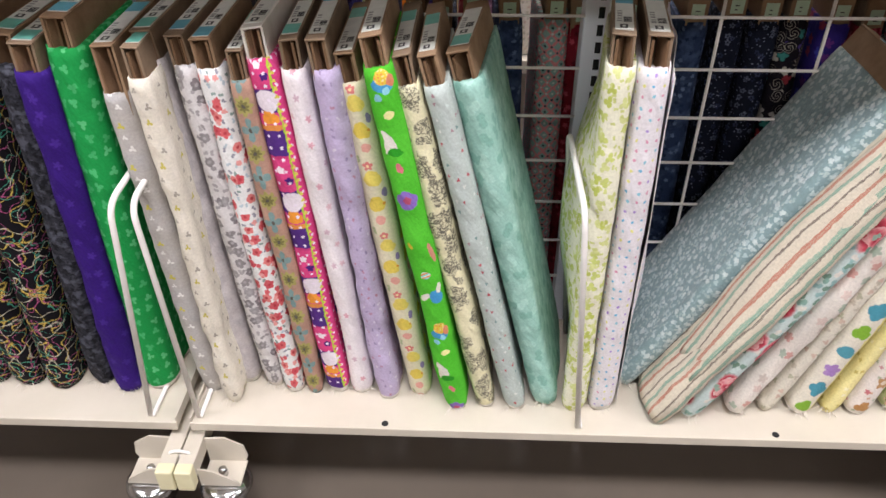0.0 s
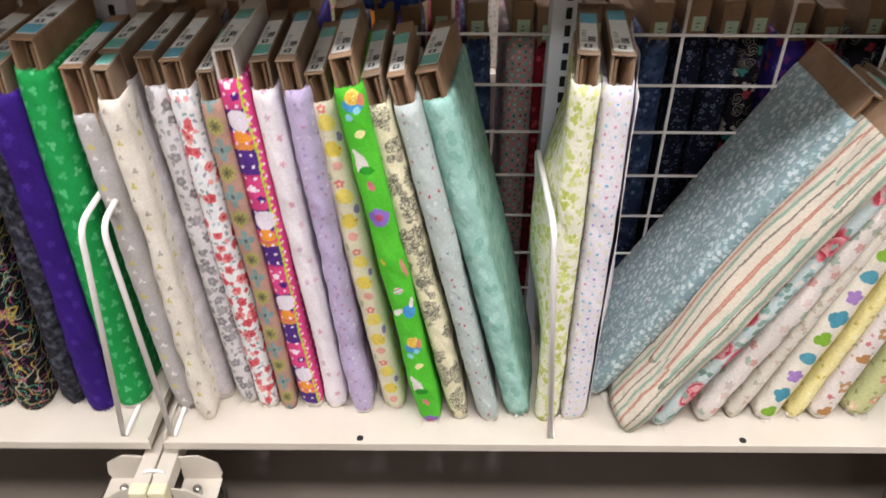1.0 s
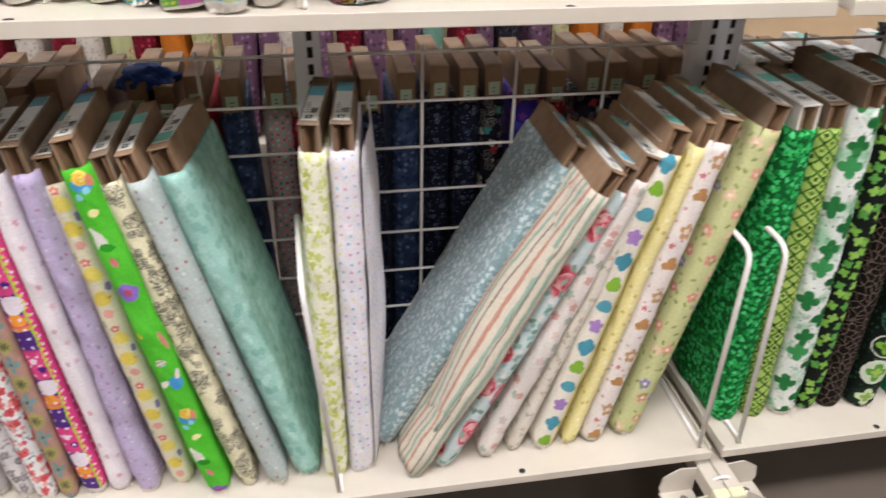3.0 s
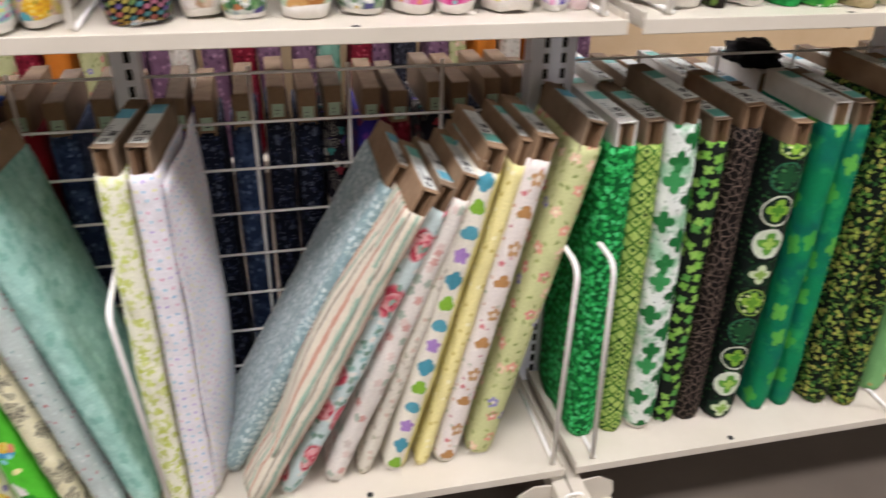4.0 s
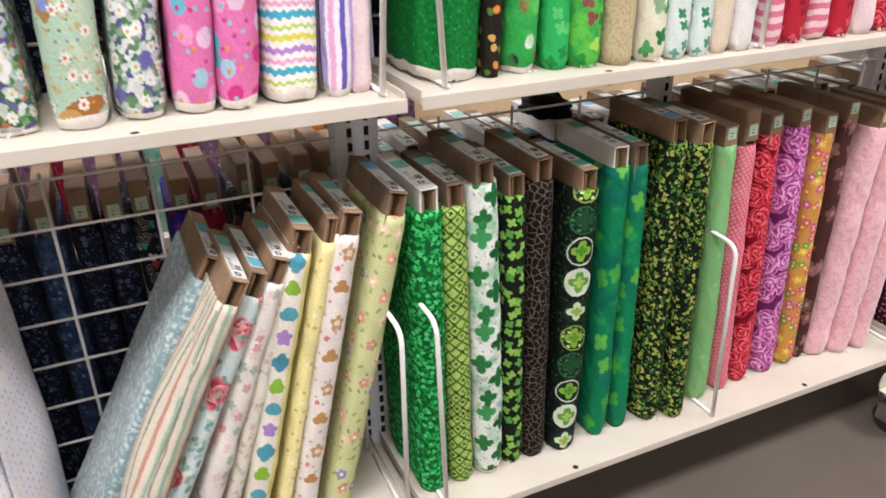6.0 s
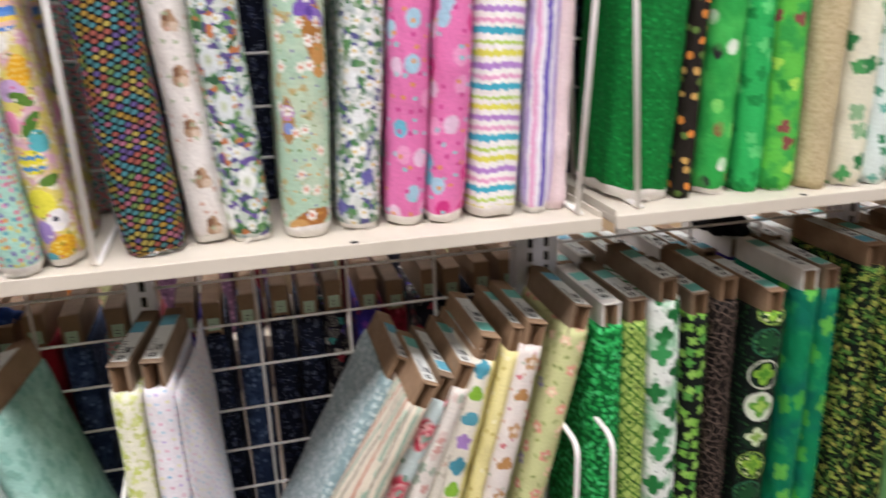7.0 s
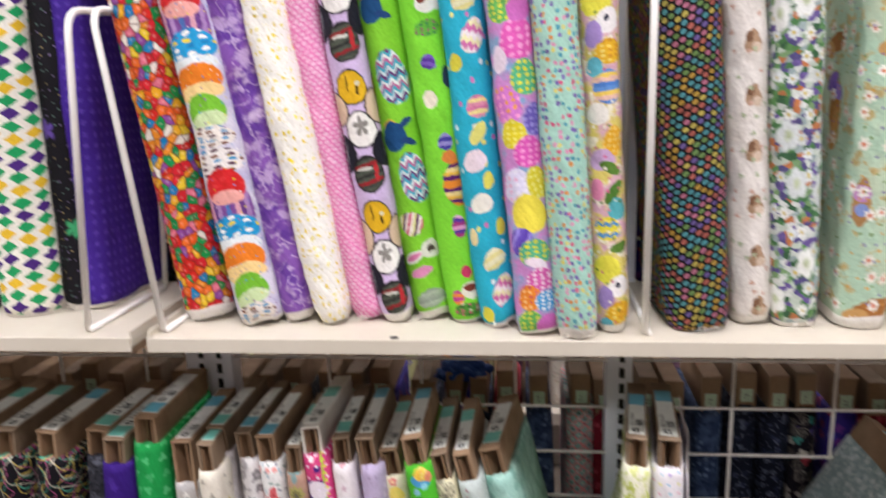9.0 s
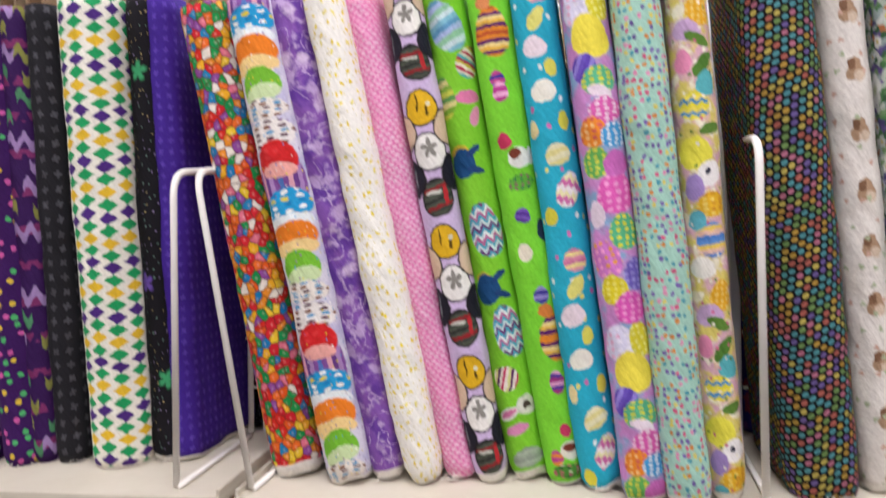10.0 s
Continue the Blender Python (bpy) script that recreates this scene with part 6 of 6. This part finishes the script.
TEAL_BLOOM = fabric("teal_bloom", "7fb09a", ("flower", 0.035, 0.035, 0.36, 5, 0.4, 1.0, ["b0d0bc", "5f9a80"], 0.7, ""))
MAUVE = fabric("mauve_print", "7a5a70", ("flower", 0.02, 0.02, 0.34, 5, 0.4, 1.0, ["a8829a", "553a4f"], 0.7, ""))

rng = random.Random(5)
N = "fabric bolts on the far side of the rack"
dark = (("navy floral", NAVY), ("black bright floral", BLACK_MULTI), ("navy floral", NAVY), ("black floral", BLACK_FLEUR), ("deep violet", DEEP_VIOLET), ("navy floral", NAVY))
chosen = {0.464: ("dark red", RED_PLAIN), 0.518: ("blue denim floral", NAVY_DENIM), 0.568: ("aqua ogee lattice", OGEE), 0.613: ("crimson print", CRIMSON), 0.749: ("blue denim floral", NAVY_DENIM), 0.903: ("black bright floral", BLACK_MULTI), 0.953: ("deep violet", DEEP_VIOLET), 1.008: ("crimson print", CRIMSON)}
for k in range(72):
    x = -0.60 + k * 0.0525
    say, cloth = rng.choice(dark)
    for cx, pick in chosen.items():
        if abs(cx - x) < 0.026:
            say, cloth = pick
    bolt("bolt of " + say + " cotton behind the wire grid", cloth, x, rng.uniform(-2.0, 0.5), rng.uniform(0.040, 0.048), 0.350 + rng.uniform(0, 0.008), LOW - 0.02, length=0.545 + rng.uniform(-0.012, 0.012), mark="end" if x < 1.3 else "top", rise=0.055 if x < 1.3 else 0.04, card=None if x < 1.3 else (CARD_GREY, CARDBOARD, CARD_WHITE)[k % 3], group=N, crease=0.5, shift=k * 0.11)
    bolt("bolt of " + say + " cotton behind the upper wire grid", cloth, x, rng.uniform(-2, 0.5), 0.047, 0.350, HIGH - 0.02, length=0.56, mark="end", rise=0.045, group=N, crease=0.5, shift=k * 0.11)
N = "fabric bolts in the next aisle"
far = (("orange", ORANGE), ("teal bloom", TEAL_BLOOM), ("mauve", MAUVE), ("olive bloom", OLIVE_BLOOM), ("charcoal", CHARCOAL), ("beige", BEIGE_SPRIG), ("crimson", CRIMSON), ("mauve", MAUVE), ("navy", NAVY))
for k in range(37):
    say, cloth = rng.choice(far)
    bolt("bolt of " + say + " cotton on the next rack", cloth, -1.2 + k * 0.085, rng.uniform(-4, 4), 0.07, 1.50, 0.20, length=0.62, mark="none", group=N, shift=k * 0.13)
rack = thing("next_rack", pose(0, 0, 0), "tan backed store rack in the next aisle", "store rack")
part("base_shelf", box(-1.4, 4.2, 1.46, 1.80, 0.16, 0.20), WHITE_ENAMEL, rack)
part("back_board", box(-1.4, 4.2, 1.80, 1.83, 0.0, 0.9), BOARD_TAN, rack)
part("plinth", box(-1.4, 4.2, 1.50, 1.80, 0.0, 0.16), WALL_PAINT, rack)
crumpled("blue_cloth", "crumpled bright blue cloth resting on the far bolts", pose(0.357, 0.40, 0.770, 0, 0, 15), (0.048, 0.042, 0.022), fabric("bright_blue_print", "2c4c94", ("flower", 0.014, 0.014, 0.34, 5, 0.5, 1.0, ["4f70b8", "1c3470"], 0.7, "")), 3)
crumpled("dark_cloth", "crumpled black cloth lying over the far bolts", pose(1.70, 0.40, 0.795, 0, 0, -20), (0.05, 0.07, 0.03), fabric("plain_black", "16161c", ("cloud", 20.0, 0.4, 0.6, "24242c", 0.6)), 7)
